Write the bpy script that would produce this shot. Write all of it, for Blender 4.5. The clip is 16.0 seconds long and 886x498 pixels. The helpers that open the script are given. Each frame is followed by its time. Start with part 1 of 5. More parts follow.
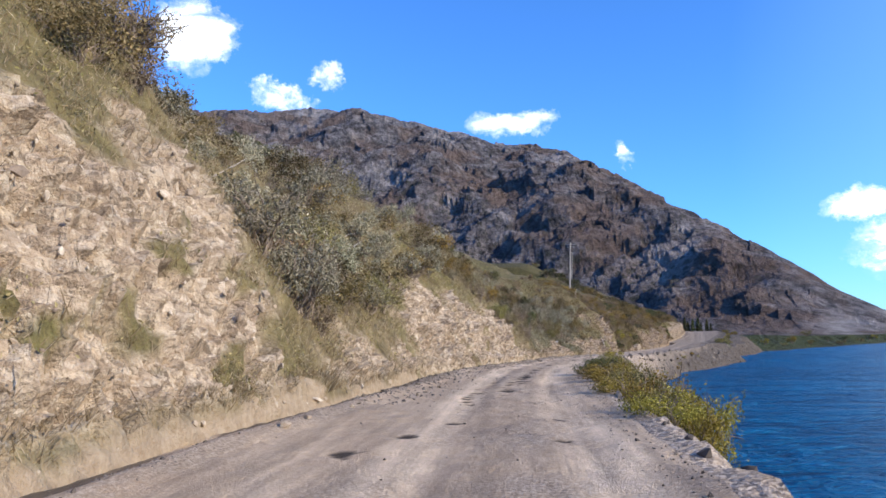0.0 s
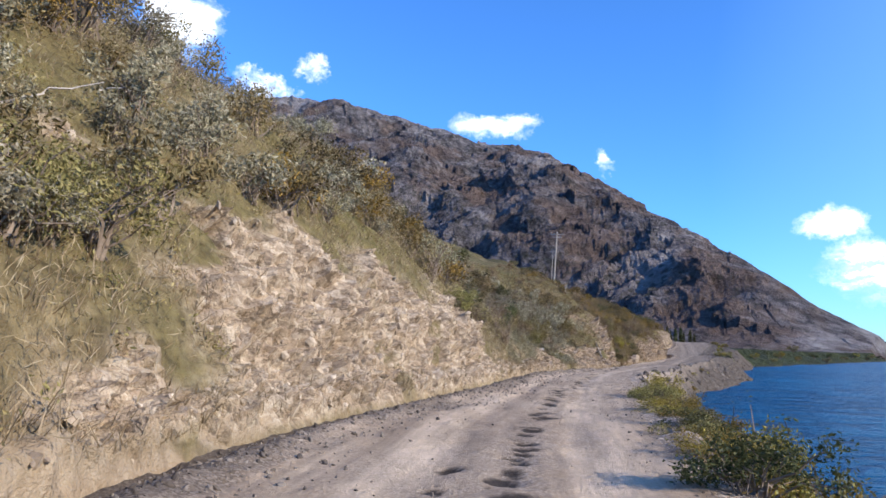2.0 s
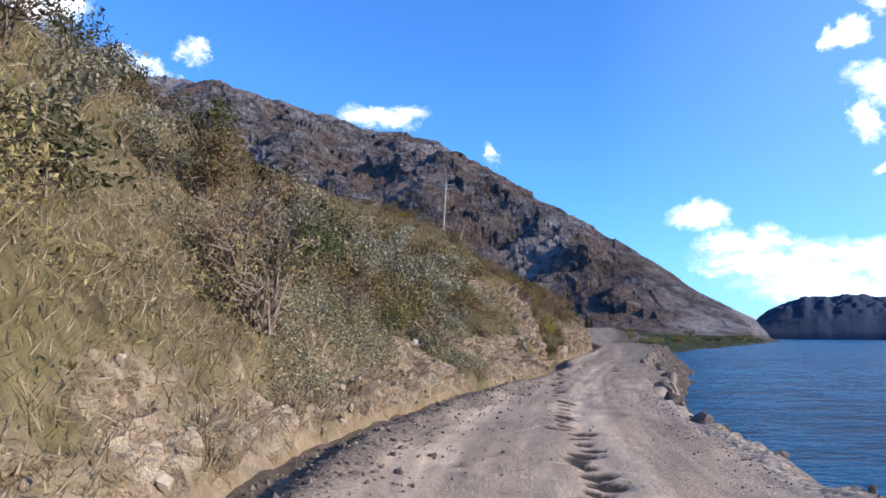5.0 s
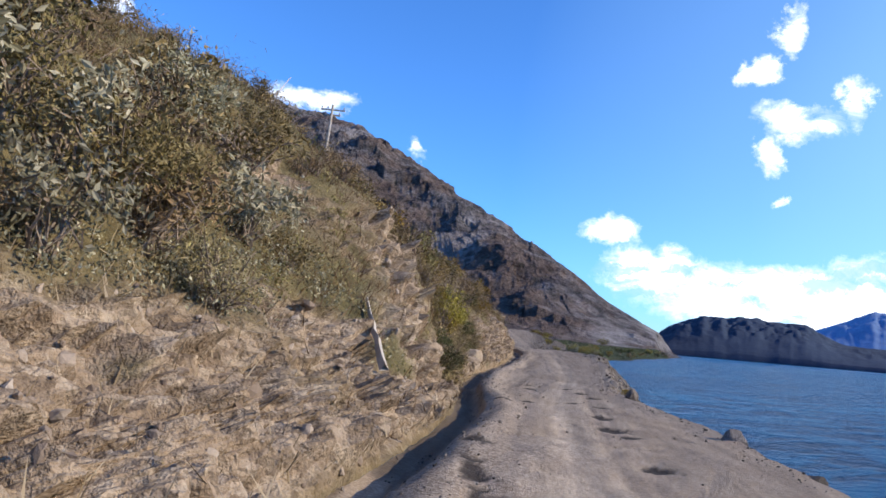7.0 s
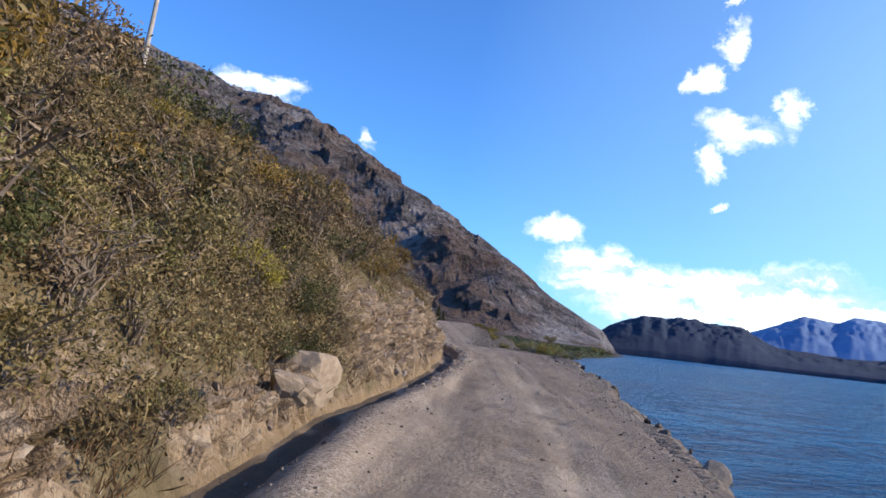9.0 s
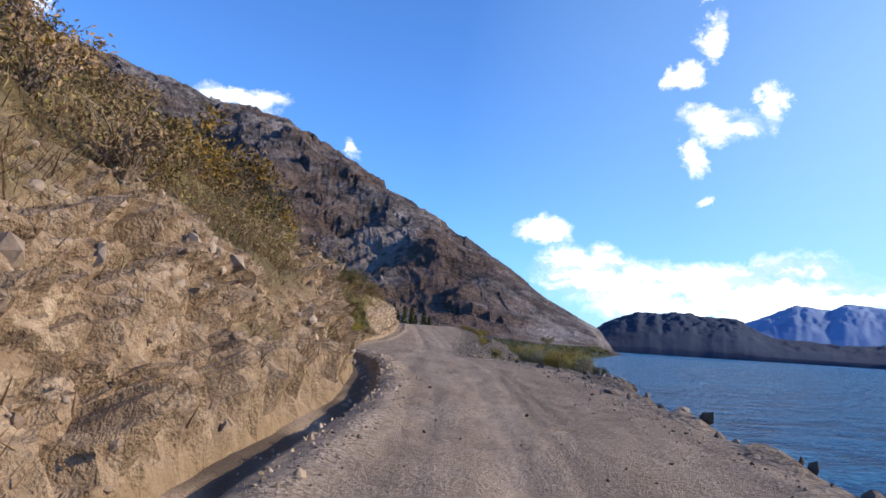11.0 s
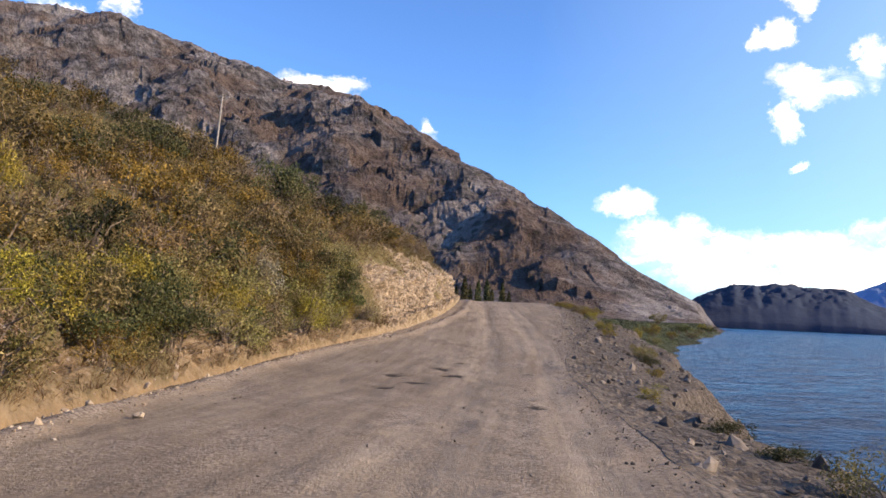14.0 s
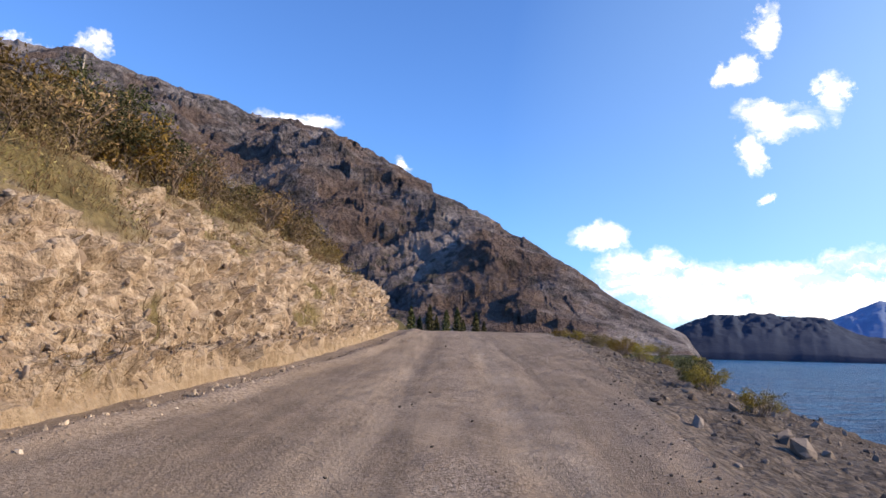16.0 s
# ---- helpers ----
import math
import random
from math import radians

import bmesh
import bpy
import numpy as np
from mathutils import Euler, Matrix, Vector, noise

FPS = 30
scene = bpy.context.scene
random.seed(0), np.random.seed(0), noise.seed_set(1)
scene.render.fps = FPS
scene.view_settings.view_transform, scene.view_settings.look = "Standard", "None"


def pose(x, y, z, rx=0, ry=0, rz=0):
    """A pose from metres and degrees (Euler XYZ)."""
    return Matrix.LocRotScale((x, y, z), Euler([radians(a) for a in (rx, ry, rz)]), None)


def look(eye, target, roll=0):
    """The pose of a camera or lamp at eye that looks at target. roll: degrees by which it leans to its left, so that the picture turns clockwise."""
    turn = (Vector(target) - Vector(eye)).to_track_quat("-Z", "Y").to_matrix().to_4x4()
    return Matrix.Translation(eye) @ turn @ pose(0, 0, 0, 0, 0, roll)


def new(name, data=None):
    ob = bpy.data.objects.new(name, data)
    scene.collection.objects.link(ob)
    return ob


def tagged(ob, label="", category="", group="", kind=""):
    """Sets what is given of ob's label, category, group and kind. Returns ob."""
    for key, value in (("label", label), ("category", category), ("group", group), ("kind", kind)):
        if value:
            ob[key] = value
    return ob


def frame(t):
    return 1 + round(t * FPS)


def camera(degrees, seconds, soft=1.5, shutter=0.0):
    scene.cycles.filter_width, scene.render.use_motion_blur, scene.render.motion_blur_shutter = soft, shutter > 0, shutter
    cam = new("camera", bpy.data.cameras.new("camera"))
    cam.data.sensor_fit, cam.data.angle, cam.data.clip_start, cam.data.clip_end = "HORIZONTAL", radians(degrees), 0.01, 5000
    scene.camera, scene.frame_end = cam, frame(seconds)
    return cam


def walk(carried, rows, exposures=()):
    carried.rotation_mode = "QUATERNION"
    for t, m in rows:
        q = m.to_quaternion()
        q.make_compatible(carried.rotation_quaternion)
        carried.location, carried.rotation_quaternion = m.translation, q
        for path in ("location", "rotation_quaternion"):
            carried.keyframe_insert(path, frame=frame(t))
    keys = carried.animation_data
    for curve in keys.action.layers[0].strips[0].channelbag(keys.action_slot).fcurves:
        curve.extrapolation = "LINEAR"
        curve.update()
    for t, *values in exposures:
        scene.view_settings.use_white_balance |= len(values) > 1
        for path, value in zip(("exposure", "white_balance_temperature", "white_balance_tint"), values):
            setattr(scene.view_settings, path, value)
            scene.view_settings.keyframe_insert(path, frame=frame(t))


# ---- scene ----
cam = camera(64.0, 16.0, soft=1.6)
PATH = [
    (0, (0.0, 0.0, 0.0), (-0.008, 1.983, 0.262), -0.96),
    (0.5, (0.423, 4.47, 0.067), (0.435, 6.453, 0.325), -0.58),
    (1, (0.878, 8.918, 0.106), (0.924, 10.899, 0.375), 0.0),
    (1.5, (1.291, 13.348, 0.16), (1.34, 15.331, 0.413), 1.65),
    (2, (1.751, 17.677, 0.201), (1.807, 19.659, 0.461), 1.64),
    (2.5, (2.257, 21.892, 0.19), (2.311, 23.876, 0.438), 1.14),
    (3, (2.824, 25.906, 0.182), (2.926, 27.885, 0.454), 2.06),
    (3.5, (3.618, 30.063, 0.262), (3.768, 32.039, 0.536), 1.48),
    (3.7, (3.986, 31.743, 0.224), (4.157, 33.718, 0.49), 1.02),
    (5.8, (9.48, 53.432, 0.077), (9.948, 55.362, 0.312), 1.54),
    (6, (10.215, 55.409, 0.048), (10.701, 57.335, 0.281), 1.98),
    (6.5, (12.103, 60.288, 0.027), (12.645, 62.198, 0.263), 2.83),
    (7, (13.991, 64.92, 0.011), (14.585, 66.815, 0.245), 4.88),
    (7.5, (15.913, 69.419, -0.034), (16.551, 71.301, 0.19), 7.41),
    (8, (17.945, 73.818, -0.042), (18.618, 75.689, 0.169), 8.83),
    (8.5, (20.078, 78.196, -0.026), (20.779, 80.056, 0.195), 8.78),
    (9, (22.295, 82.514, -0.028), (23.032, 84.358, 0.203), 6.38),
    (9.5, (24.556, 86.616, -0.012), (25.32, 88.45, 0.224), 4.57),
    (10, (26.718, 90.495, -0.056), (27.492, 92.323, 0.185), 3.97),
    (10.2, (27.609, 92.048, -0.064), (28.387, 93.875, 0.183), 3.61),
    (12.3, (36.537, 111.778, 0.583), (37.203, 113.648, 0.826), 5.03),
    (12.5, (37.518, 114.071, 0.655), (38.152, 115.953, 0.886), 5.18),
    (13, (39.907, 119.881, 0.688), (40.493, 121.78, 0.908), 4.73),
    (13.5, (42.234, 125.858, 0.664), (42.785, 127.77, 0.863), 4.23),
    (14, (44.736, 131.928, 0.58), (45.292, 133.841, 0.759), 2.51),
    (14.5, (47.286, 138.09, 0.42), (47.854, 140.0, 0.588), -0.0),
    (15, (49.83, 144.183, 0.335), (50.419, 146.085, 0.522), -1.36),
    (15.5, (52.35, 150.275, 0.407), (52.947, 152.171, 0.632), -0.27),
    (16, (54.83, 156.373, 0.733), (55.444, 158.255, 1.015), 1.33),
]
SKY_LIGHT, CLOUD_LIGHT, SUN_LIGHT = 0.18, 1.6, 5.2
SKY_TINT = (0.58, 0.93, 1.36)
walk(cam, [(t, look(eye, target, roll)) for t, eye, target, roll in PATH],
     exposures=[(0.0, 0.29, 5900, 10), (3.7, 0.30, 5900, 10), (6.0, 0.20, 6000, 10), (10.0, 0.16, 6400, 11), (12.4, 0.24, 7000, 15), (13.4, 0.36, 7500, 15), (14.8, 0.45, 7600, 15), (15.4, 0.38, 7400, 16), (16.0, 0.24, 7200, 16)])

# ---- sky, sun ----
SUN_AZ, SUN_EL = 120.0, 23.0      # degrees right of +y, above the horizon
world = bpy.data.worlds.new("world")
scene.world = world
world.use_nodes = True


def node(tree, kind, **values):
    n = tree.nodes.new(kind)
    for key, value in values.items():
        n.inputs[key.replace("_", " ")].default_value = value
    return n


def maths(tree, op, a, b=None, c=None, clamp=False):
    n = tree.nodes.new("ShaderNodeMath")
    n.operation, n.use_clamp = op, clamp
    for k, v in enumerate((a, b, c)):
        if v is None:
            continue
        if isinstance(v, (int, float)):
            n.inputs[k].default_value = v
        else:
            tree.links.new(v, n.inputs[k])
    return n.outputs[0]


def ramp(tree, fac, *stops):
    """A colour ramp; stops are (place, colour or grey)."""
    n = tree.nodes.new("ShaderNodeValToRGB")
    el = n.color_ramp.elements
    while len(el) < len(stops):
        el.new(0.5)
    for e, (place, colour) in zip(el, stops):
        e.position = place
        e.color = (colour,) * 3 + (1,) if isinstance(colour, (int, float)) else (*colour, 1)
    tree.links.new(fac, n.inputs[0])
    return n.outputs[0]


def mix(tree, fac, a, b, blend="MIX"):
    n = tree.nodes.new("ShaderNodeMix")
    n.data_type, n.blend_type = "RGBA", blend
    for k, v in ((0, fac), (6, a), (7, b)):
        if isinstance(v, (int, float)):
            n.inputs[k].default_value = v
        elif isinstance(v, tuple):
            n.inputs[k].default_value = (*v, 1)
        else:
            tree.links.new(v, n.inputs[k])
    return n.outputs[2]


def noise_tex(tree, vector, scale, detail=4.0, rough=0.55, distort=0.0):
    n = node(tree, "ShaderNodeTexNoise", Scale=scale, Detail=detail, Roughness=rough, Distortion=distort)
    if vector is not None:
        tree.links.new(vector, n.inputs["Vector"])
    return n.outputs["Fac"]


def direction(az, el):
    a, e = radians(az), radians(el)
    return Vector((math.sin(a) * math.cos(e), math.cos(a) * math.cos(e), math.sin(e)))


def stretched_dir(tree, vector, sx, sy, sz):
    n = tree.nodes.new("ShaderNodeVectorMath")
    n.operation = "MULTIPLY"
    tree.links.new(vector, n.inputs[0])
    n.inputs[1].default_value = (sx, sy, sz)
    return n.outputs[0]


def tree_axis(tree, vector, k):
    n = tree.nodes.new("ShaderNodeSeparateXYZ")
    tree.links.new(vector, n.inputs[0])
    return n.outputs[k]


def build_sky():
    tree = world.node_tree
    tree.nodes.clear()
    link = tree.links.new
    sky = tree.nodes.new("ShaderNodeTexSky")
    sky.sky_type, sky.sun_disc = "NISHITA", False
    sky.sun_elevation, sky.sun_rotation = radians(SUN_EL), radians(SUN_AZ)
    sky.altitude, sky.air_density, sky.dust_density, sky.ozone_density = 300, 1.0, 0.3, 4.0
    coord = tree.nodes.new("ShaderNodeTexCoord").outputs["Generated"]
    # ragged edges for every cloud
    warp = node(tree, "ShaderNodeTexNoise", Scale=9.0, Detail=10.0, Roughness=0.68)
    link(coord, warp.inputs["Vector"])
    off = tree.nodes.new("ShaderNodeVectorMath")
    off.operation = "SUBTRACT"
    link(warp.outputs["Color"], off.inputs[0])
    off.inputs[1].default_value = (0.5, 0.5, 0.5)
    add = tree.nodes.new("ShaderNodeVectorMath")
    add.operation = "MULTIPLY_ADD"
    link(off.outputs[0], add.inputs[0])
    add.inputs[1].default_value = (0.17, 0.17, 0.10)
    link(coord, add.inputs[2])
    place = add.outputs[0]
    total = None
    # azimuth, elevation, half width, half height, weight
    for az, el, w, h, k in CLOUDS:
        w, h = w * 0.90, h * 0.88
        d = direction(az, el)
        right = Vector((d.y, -d.x, 0)).normalized()
        up = right.cross(d)
        parts = []
        for axis, size in ((right, w), (up, h)):
            dot = tree.nodes.new("ShaderNodeVectorMath")
            dot.operation = "DOT_PRODUCT"
            link(place, dot.inputs[0])
            dot.inputs[1].default_value = axis
            parts.append(maths(tree, "POWER", maths(tree, "DIVIDE", maths(tree, "SUBTRACT", dot.outputs["Value"], axis.dot(d)), math.tan(radians(size))), 2.0))
        front = tree.nodes.new("ShaderNodeVectorMath")
        front.operation = "DOT_PRODUCT"
        link(place, front.inputs[0])
        front.inputs[1].default_value = d
        blob = maths(tree, "SUBTRACT", 1.0, maths(tree, "ADD", *parts), clamp=True)
        blob = maths(tree, "MULTIPLY", maths(tree, "MULTIPLY", blob, maths(tree, "GREATER_THAN", front.outputs["Value"], 0.3)), k)
        total = blob if total is None else maths(tree, "MAXIMUM", total, blob)
    body = noise_tex(tree, stretched_dir(tree, coord, 1.0, 1.0, 2.2), 15.0, 10.0, 0.68, 0.6)
    dens = maths(tree, "MULTIPLY", total, maths(tree, "MULTIPLY_ADD", body, 3.0, -0.75, clamp=True))
    cover = ramp(tree, dens, (0.06, 0.0), (0.25, 0.22), (0.55, 0.85), (0.85, 1.0))
    # a thin bright veil towards the sun
    toward = tree.nodes.new("ShaderNodeVectorMath")
    toward.operation = "DOT_PRODUCT"
    link(coord, toward.inputs[0])
    toward.inputs[1].default_value = direction(72.0, 9.0)
    veil = maths(tree, "MULTIPLY", ramp(tree, toward.outputs["Value"], (0.66, 0.0), (0.86, 0.22), (0.98, 0.6)), maths(tree, "MULTIPLY_ADD", noise_tex(tree, place, 2.0, 3.0, 0.5), 0.5, 0.65))
    # flat grey undersides low over the lake
    flat = stretched_dir(tree, place, 1.0, 1.0, 7.0)
    under = noise_tex(tree, flat, 5.0, 4.0, 0.5)
    low = ramp(tree, tree_axis(tree, coord, 2), (0.15, 1.0), (0.22, 0.0))
    tint = ramp(tree, maths(tree, "ADD", under, maths(tree, "MULTIPLY_ADD", low, -0.10, 0.10)), (0.43, (0.44, 0.56, 0.80)), (0.49, (1.0, 1.0, 1.0)))
    cloud = node(tree, "ShaderNodeBackground", Strength=CLOUD_LIGHT)
    link(tint, cloud.inputs["Color"])
    blue = node(tree, "ShaderNodeBackground", Strength=SKY_LIGHT)
    link(mix(tree, veil, mix(tree, 1.0, sky.outputs[0], SKY_TINT, "MULTIPLY"), (3.0, 4.7, 5.9)), blue.inputs["Color"])
    both = tree.nodes.new("ShaderNodeMixShader")
    link(cover, both.inputs[0])
    link(blue.outputs[0], both.inputs[1])
    link(cloud.outputs[0], both.inputs[2])
    out = tree.nodes.new("ShaderNodeOutputWorld")
    link(both.outputs[0], out.inputs[0])


CLOUDS = [
    (44.0, 17.4, 4.4, 1.5, 0.8), (42.0, 15.2, 1.7, 1.9, 0.75), (48.0, 18.4, 1.5, 2.0, 0.75),
    (41.0, 20.8, 2.3, 1.5, 0.8), (43.5, 23.4, 1.6, 2.4, 0.75), (42.2, 26.4, 0.8, 0.9, 0.7),
    (42.6, 11.8, 0.9, 0.6, 0.7), (44.0, 6.2, 2.0, 1.0, 0.6),
    (30.5, 8.9, 4.0, 1.5, 0.8), (45.0, 4.5, 16.0, 3.4, 0.95), (60.0, 4.0, 16.0, 3.0, 0.9), (34.0, 6.0, 6.0, 2.6, 0.9),
    (6.0, 17.3, 4.6, 1.5, 0.75), (15.3, 14.4, 1.4, 0.8, 0.65), (-9.5, 21.2, 1.6, 0.9, 0.55),
    (-13.5, 19.6, 3.0, 1.4, 0.85), (-20.0, 23.0, 3.0, 3.4, 0.9), (-21.0, 28.0, 3.2, 2.0, 0.7),
    (85.0, 7.0, 12.0, 3.0, 0.7), (200.0, 10.0, 14.0, 3.0, 0.6),
]
build_sky()
sun = new("sun", bpy.data.lights.new("sun", "SUN"))
sun.data.energy, sun.data.angle, sun.data.color = SUN_LIGHT, radians(0.6), (1.0, 0.82, 0.60)
sun.matrix_world = look(direction(SUN_AZ, SUN_EL) * 100, (0, 0, 0))

# ---- noise for shaping ----


def hashed(*ints):
    h = np.zeros_like(ints[0], dtype=np.uint64)
    for k, v in enumerate(ints):
        h = (h ^ (v.astype(np.int64).astype(np.uint64) * np.uint64((0x9E3779B1, 0x85EBCA77, 0xC2B2AE3D)[k % 3]))) * np.uint64(0x2545F4914F6CDD1D)
        h ^= h >> np.uint64(29)
    return (h >> np.uint64(40)).astype(np.float64) / float(1 << 24)


def smooth_noise(x, y, seed=0):
    """Value noise, 0 to 1."""
    xi, yi = np.floor(x), np.floor(y)
    fx, fy = x - xi, y - yi
    fx, fy = fx * fx * fx * (fx * (fx * 6 - 15) + 10), fy * fy * fy * (fy * (fy * 6 - 15) + 10)
    sd = np.full_like(xi, seed)
    a, b = hashed(xi, yi, sd), hashed(xi + 1, yi, sd)
    c, d = hashed(xi, yi + 1, sd), hashed(xi + 1, yi + 1, sd)
    return (a * (1 - fx) + b * fx) * (1 - fy) + (c * (1 - fx) + d * fx) * fy


def fbm(x, y, octaves=4, seed=0, gain=0.5):
    total, amp, norm = 0.0, 1.0, 0.0
    for k in range(octaves):
        total = total + amp * (smooth_noise(x * 2 ** k + 17.3 * k, y * 2 ** k - 9.1 * k, seed + k) - 0.5)
        norm += amp
        amp *= gain
    return total / norm * 2


def ridged(x, y, octaves=4, seed=0, gain=0.5):
    total, amp, norm = 0.0, 1.0, 0.0
    for k in range(octaves):
        n = 1 - np.abs(2 * smooth_noise(x * 2 ** k + 5.7 * k, y * 2 ** k + 3.9 * k, seed + k) - 1)
        total = total + amp * n * n
        norm += amp
        amp *= gain
    return total / norm


def blocks(x, y, seed=0):
    """Broken stone: a tilted facet for every cell, and the distance to the joint."""
    xi, yi = np.floor(x), np.floor(y)
    best, second = np.full_like(x, 9.0), np.full_like(x, 9.0)
    value = np.zeros_like(x)
    sd = np.full_like(xi, seed)
    for i in (-1, 0, 1):
        for j in (-1, 0, 1):
            cx, cy = xi + i, yi + j
            px, py = cx + hashed(cx, cy, sd), cy + hashed(cx, cy, sd + 1)
            d = np.hypot(x - px, y - py)
            tilt = (hashed(cx, cy, sd + 2) - 0.5) * (x - px) * 1.6 + (hashed(cx, cy, sd + 3) - 0.5) * (y - py) * 1.6
            near = d < best
            second = np.where(near, best, np.minimum(second, d))
            value = np.where(near, hashed(cx, cy, sd + 4) - 0.5 + tilt, value)
            best = np.where(near, d, best)
    return value, second - best


def step(a, b, x):
    t = np.clip((x - a) / (b - a), 0, 1)
    return t * t * (3 - 2 * t)


# ---- the plan of the road ----
LINE = [(-60.0, -4.2, -1.40), (-20.0, -1.9, -1.40)] + [(e[1], e[0], e[2] - 1.40) for _, e, _, _ in PATH] + [
    (166.0, 58.2, -0.10), (176.0, 61.7, 0.58), (186.0, 65.1, 1.25), (195.5, 68.3, 1.85), (206.0, 71.3, 2.05), (216.0, 74.5, 1.6), (250.0, 88.0, 0.2), (330.0, 128.0, -0.6)]
LY, LX, LZ = (np.array(v) for v in zip(*LINE))


GRID = np.arange(-60, 330, 0.5)


def smoothed(values):
    k = np.exp(-0.5 * (np.arange(-12, 13) / 4.0) ** 2)
    return np.convolve(np.pad(np.interp(GRID, LY, values), 12, mode="edge"), k / k.sum(), mode="valid")


SMOOTH_X, SMOOTH_Z = smoothed(LX), smoothed(LZ)


def road_frame(y):
    """The line's place, height and right-hand way at y."""
    x, z = np.interp(y, GRID, SMOOTH_X), np.interp(y, GRID, SMOOTH_Z)
    dx = np.interp(y + 0.5, GRID, SMOOTH_X) - np.interp(y - 0.5, GRID, SMOOTH_X)
    n = np.hypot(dx, 1.0)
    return x, z, 1 / n, -dx / n


LEFT = [(-60, -4.8), (9, -4.9), (12, -4.6), (16.5, -4.2), (22, -4.0), (27, -4.0), (31, -3.55), (37, -3.25), (41, -3.1), (47, -2.9), (54, -3.0), (62, -2.7), (64, -2.6), (66.6, -2.3), (69.3, -1.85), (73, -1.55), (76, -1.45),
        (79, -1.5), (82.5, -2.0), (86, -2.6), (89.5, -2.9), (92.8, -3.2), (94.5, -3.0), (98, -2.5), (102.5, -2.05), (110, -1.8), (116, -2.3), (120.5, -2.9), (122.5, -3.2), (125, -3.6), (132, -4.9), (137, -6.2), (141, -6.9),
        (146, -7.4), (150, -7.5), (154, -7.2), (157, -6.5), (160, -5.7), (165, -4.75), (170, -4.3), (175, -3.75), (184, -3.4), (195, -3.1), (206, -3.6), (330, -5.0)]
RIGHT = [(-60, 1.8), (10, 1.75), (18, 1.9), (28, 2.0), (35, 2.15), (40, 2.25), (45, 2.6), (55, 2.6), (63, 2.7), (65, 3.0), (69, 3.6), (76, 3.8), (79, 3.7), (81, 3.2), (84, 2.6), (86, 2.3), (89, 2.15), (94, 2.4), (99, 2.8), (105, 3.5), (111, 3.2),
         (125, 3.2), (132, 2.5), (137, 1.8), (141, 1.8), (147, 1.55), (151, 1.4), (154, 1.6), (160, 2.3), (165, 2.6), (168, 3.1), (176, 4.0), (184, 4.9), (200, 5.4), (330, 5.5)]
BERM = [(-60, 0.4), (20, 0.4), (30, 0.7), (46, 0.8), (60, 0.3), (64.5, 0.15), (83, 0.15), (93, 0.4), (110, 0.6), (115, 1.2), (121, 2.8), (128, 3.4), (135, 3.6), (142, 3.2), (150, 2.7), (156, 4.2), (163, 5.5), (172, 6.0), (195, 6.0), (214, 9.0), (380, 9.0)]


def table(rows, y):
    a, b = zip(*rows)
    return np.interp(y, a, b)


WATER = -3.9


def part(name, bm, material, parent=None, label=""):
    """Links a bmesh as one mesh object, under a thing if one is given."""
    me = bpy.data.meshes.new(name)
    bm.to_mesh(me)
    bm.free()
    return place_mesh(name, me, material, parent, label)


def place_mesh(name, me, material, parent=None, label=""):
    if material is not None and not me.materials:
        me.materials.append(material)
    ob = new(name, me)
    if parent is not None:
        ob.parent = parent
    if label:
        ob["label"] = label
    return ob


def grid_mesh(name, co, material, smooth=True, attributes=None):
    """A sheet from an array of rows and columns of points."""
    rows, cols = co.shape[:2]
    idx = np.arange(rows * cols).reshape(rows, cols)
    quads = np.stack([idx[:-1, :-1], idx[:-1, 1:], idx[1:, 1:], idx[1:, :-1]], -1).reshape(-1, 4)
    return raw_mesh(name, co.reshape(-1, 3), quads, material, smooth, attributes)


def raw_mesh(name, verts, faces, material, smooth=False, attributes=None):
    faces = np.asarray(faces)
    me = bpy.data.meshes.new(name)
    me.vertices.add(len(verts))
    me.vertices.foreach_set("co", np.asarray(verts, np.float32).ravel())
    n, k = faces.shape
    me.loops.add(n * k)
    me.loops.foreach_set("vertex_index", faces.astype(np.int32).ravel())
    me.polygons.add(n)
    me.polygons.foreach_set("loop_start", np.arange(0, n * k, k, dtype=np.int32))
    me.polygons.foreach_set("loop_total", np.full(n, k, np.int32))
    flags = np.full(n, smooth) if isinstance(smooth, bool) else np.asarray(smooth, bool)
    me.polygons.foreach_set("use_smooth", flags)
    for key, values in (attributes or {}).items():
        me.attributes.new(key, "FLOAT", "POINT").data.foreach_set("value", np.asarray(values, np.float32).ravel())
    me.update()
    me.validate()
    if material is not None:
        me.materials.append(material)
    return me

# ---- materials ----


def material(name, build):
    m = bpy.data.materials.new(name)
    m.use_nodes = True
    tree = m.node_tree
    tree.nodes.clear()
    out = tree.nodes.new("ShaderNodeOutputMaterial")
    bsdf = tree.nodes.new("ShaderNodeBsdfPrincipled")
    bsdf.inputs["Specular IOR Level"].default_value = 0.25
    tree.links.new(bsdf.outputs[0], out.inputs[0])
    build(tree, bsdf, tree.nodes.new("ShaderNodeTexCoord").outputs["Object"])
    return m


def colour(tree, bsdf, value, rough=0.9):
    if isinstance(value, tuple):
        bsdf.inputs["Base Color"].default_value = (*value, 1)
    else:
        tree.links.new(value, bsdf.inputs["Base Color"])
    if isinstance(rough, (int, float)):
        bsdf.inputs["Roughness"].default_value = rough
    else:
        tree.links.new(rough, bsdf.inputs["Roughness"])


def relief(tree, bsdf, height, distance, strength=1.0):
    b = node(tree, "ShaderNodeBump", Strength=strength, Distance=distance)
    tree.links.new(height, b.inputs["Height"])
    tree.links.new(b.outputs[0], bsdf.inputs["Normal"])


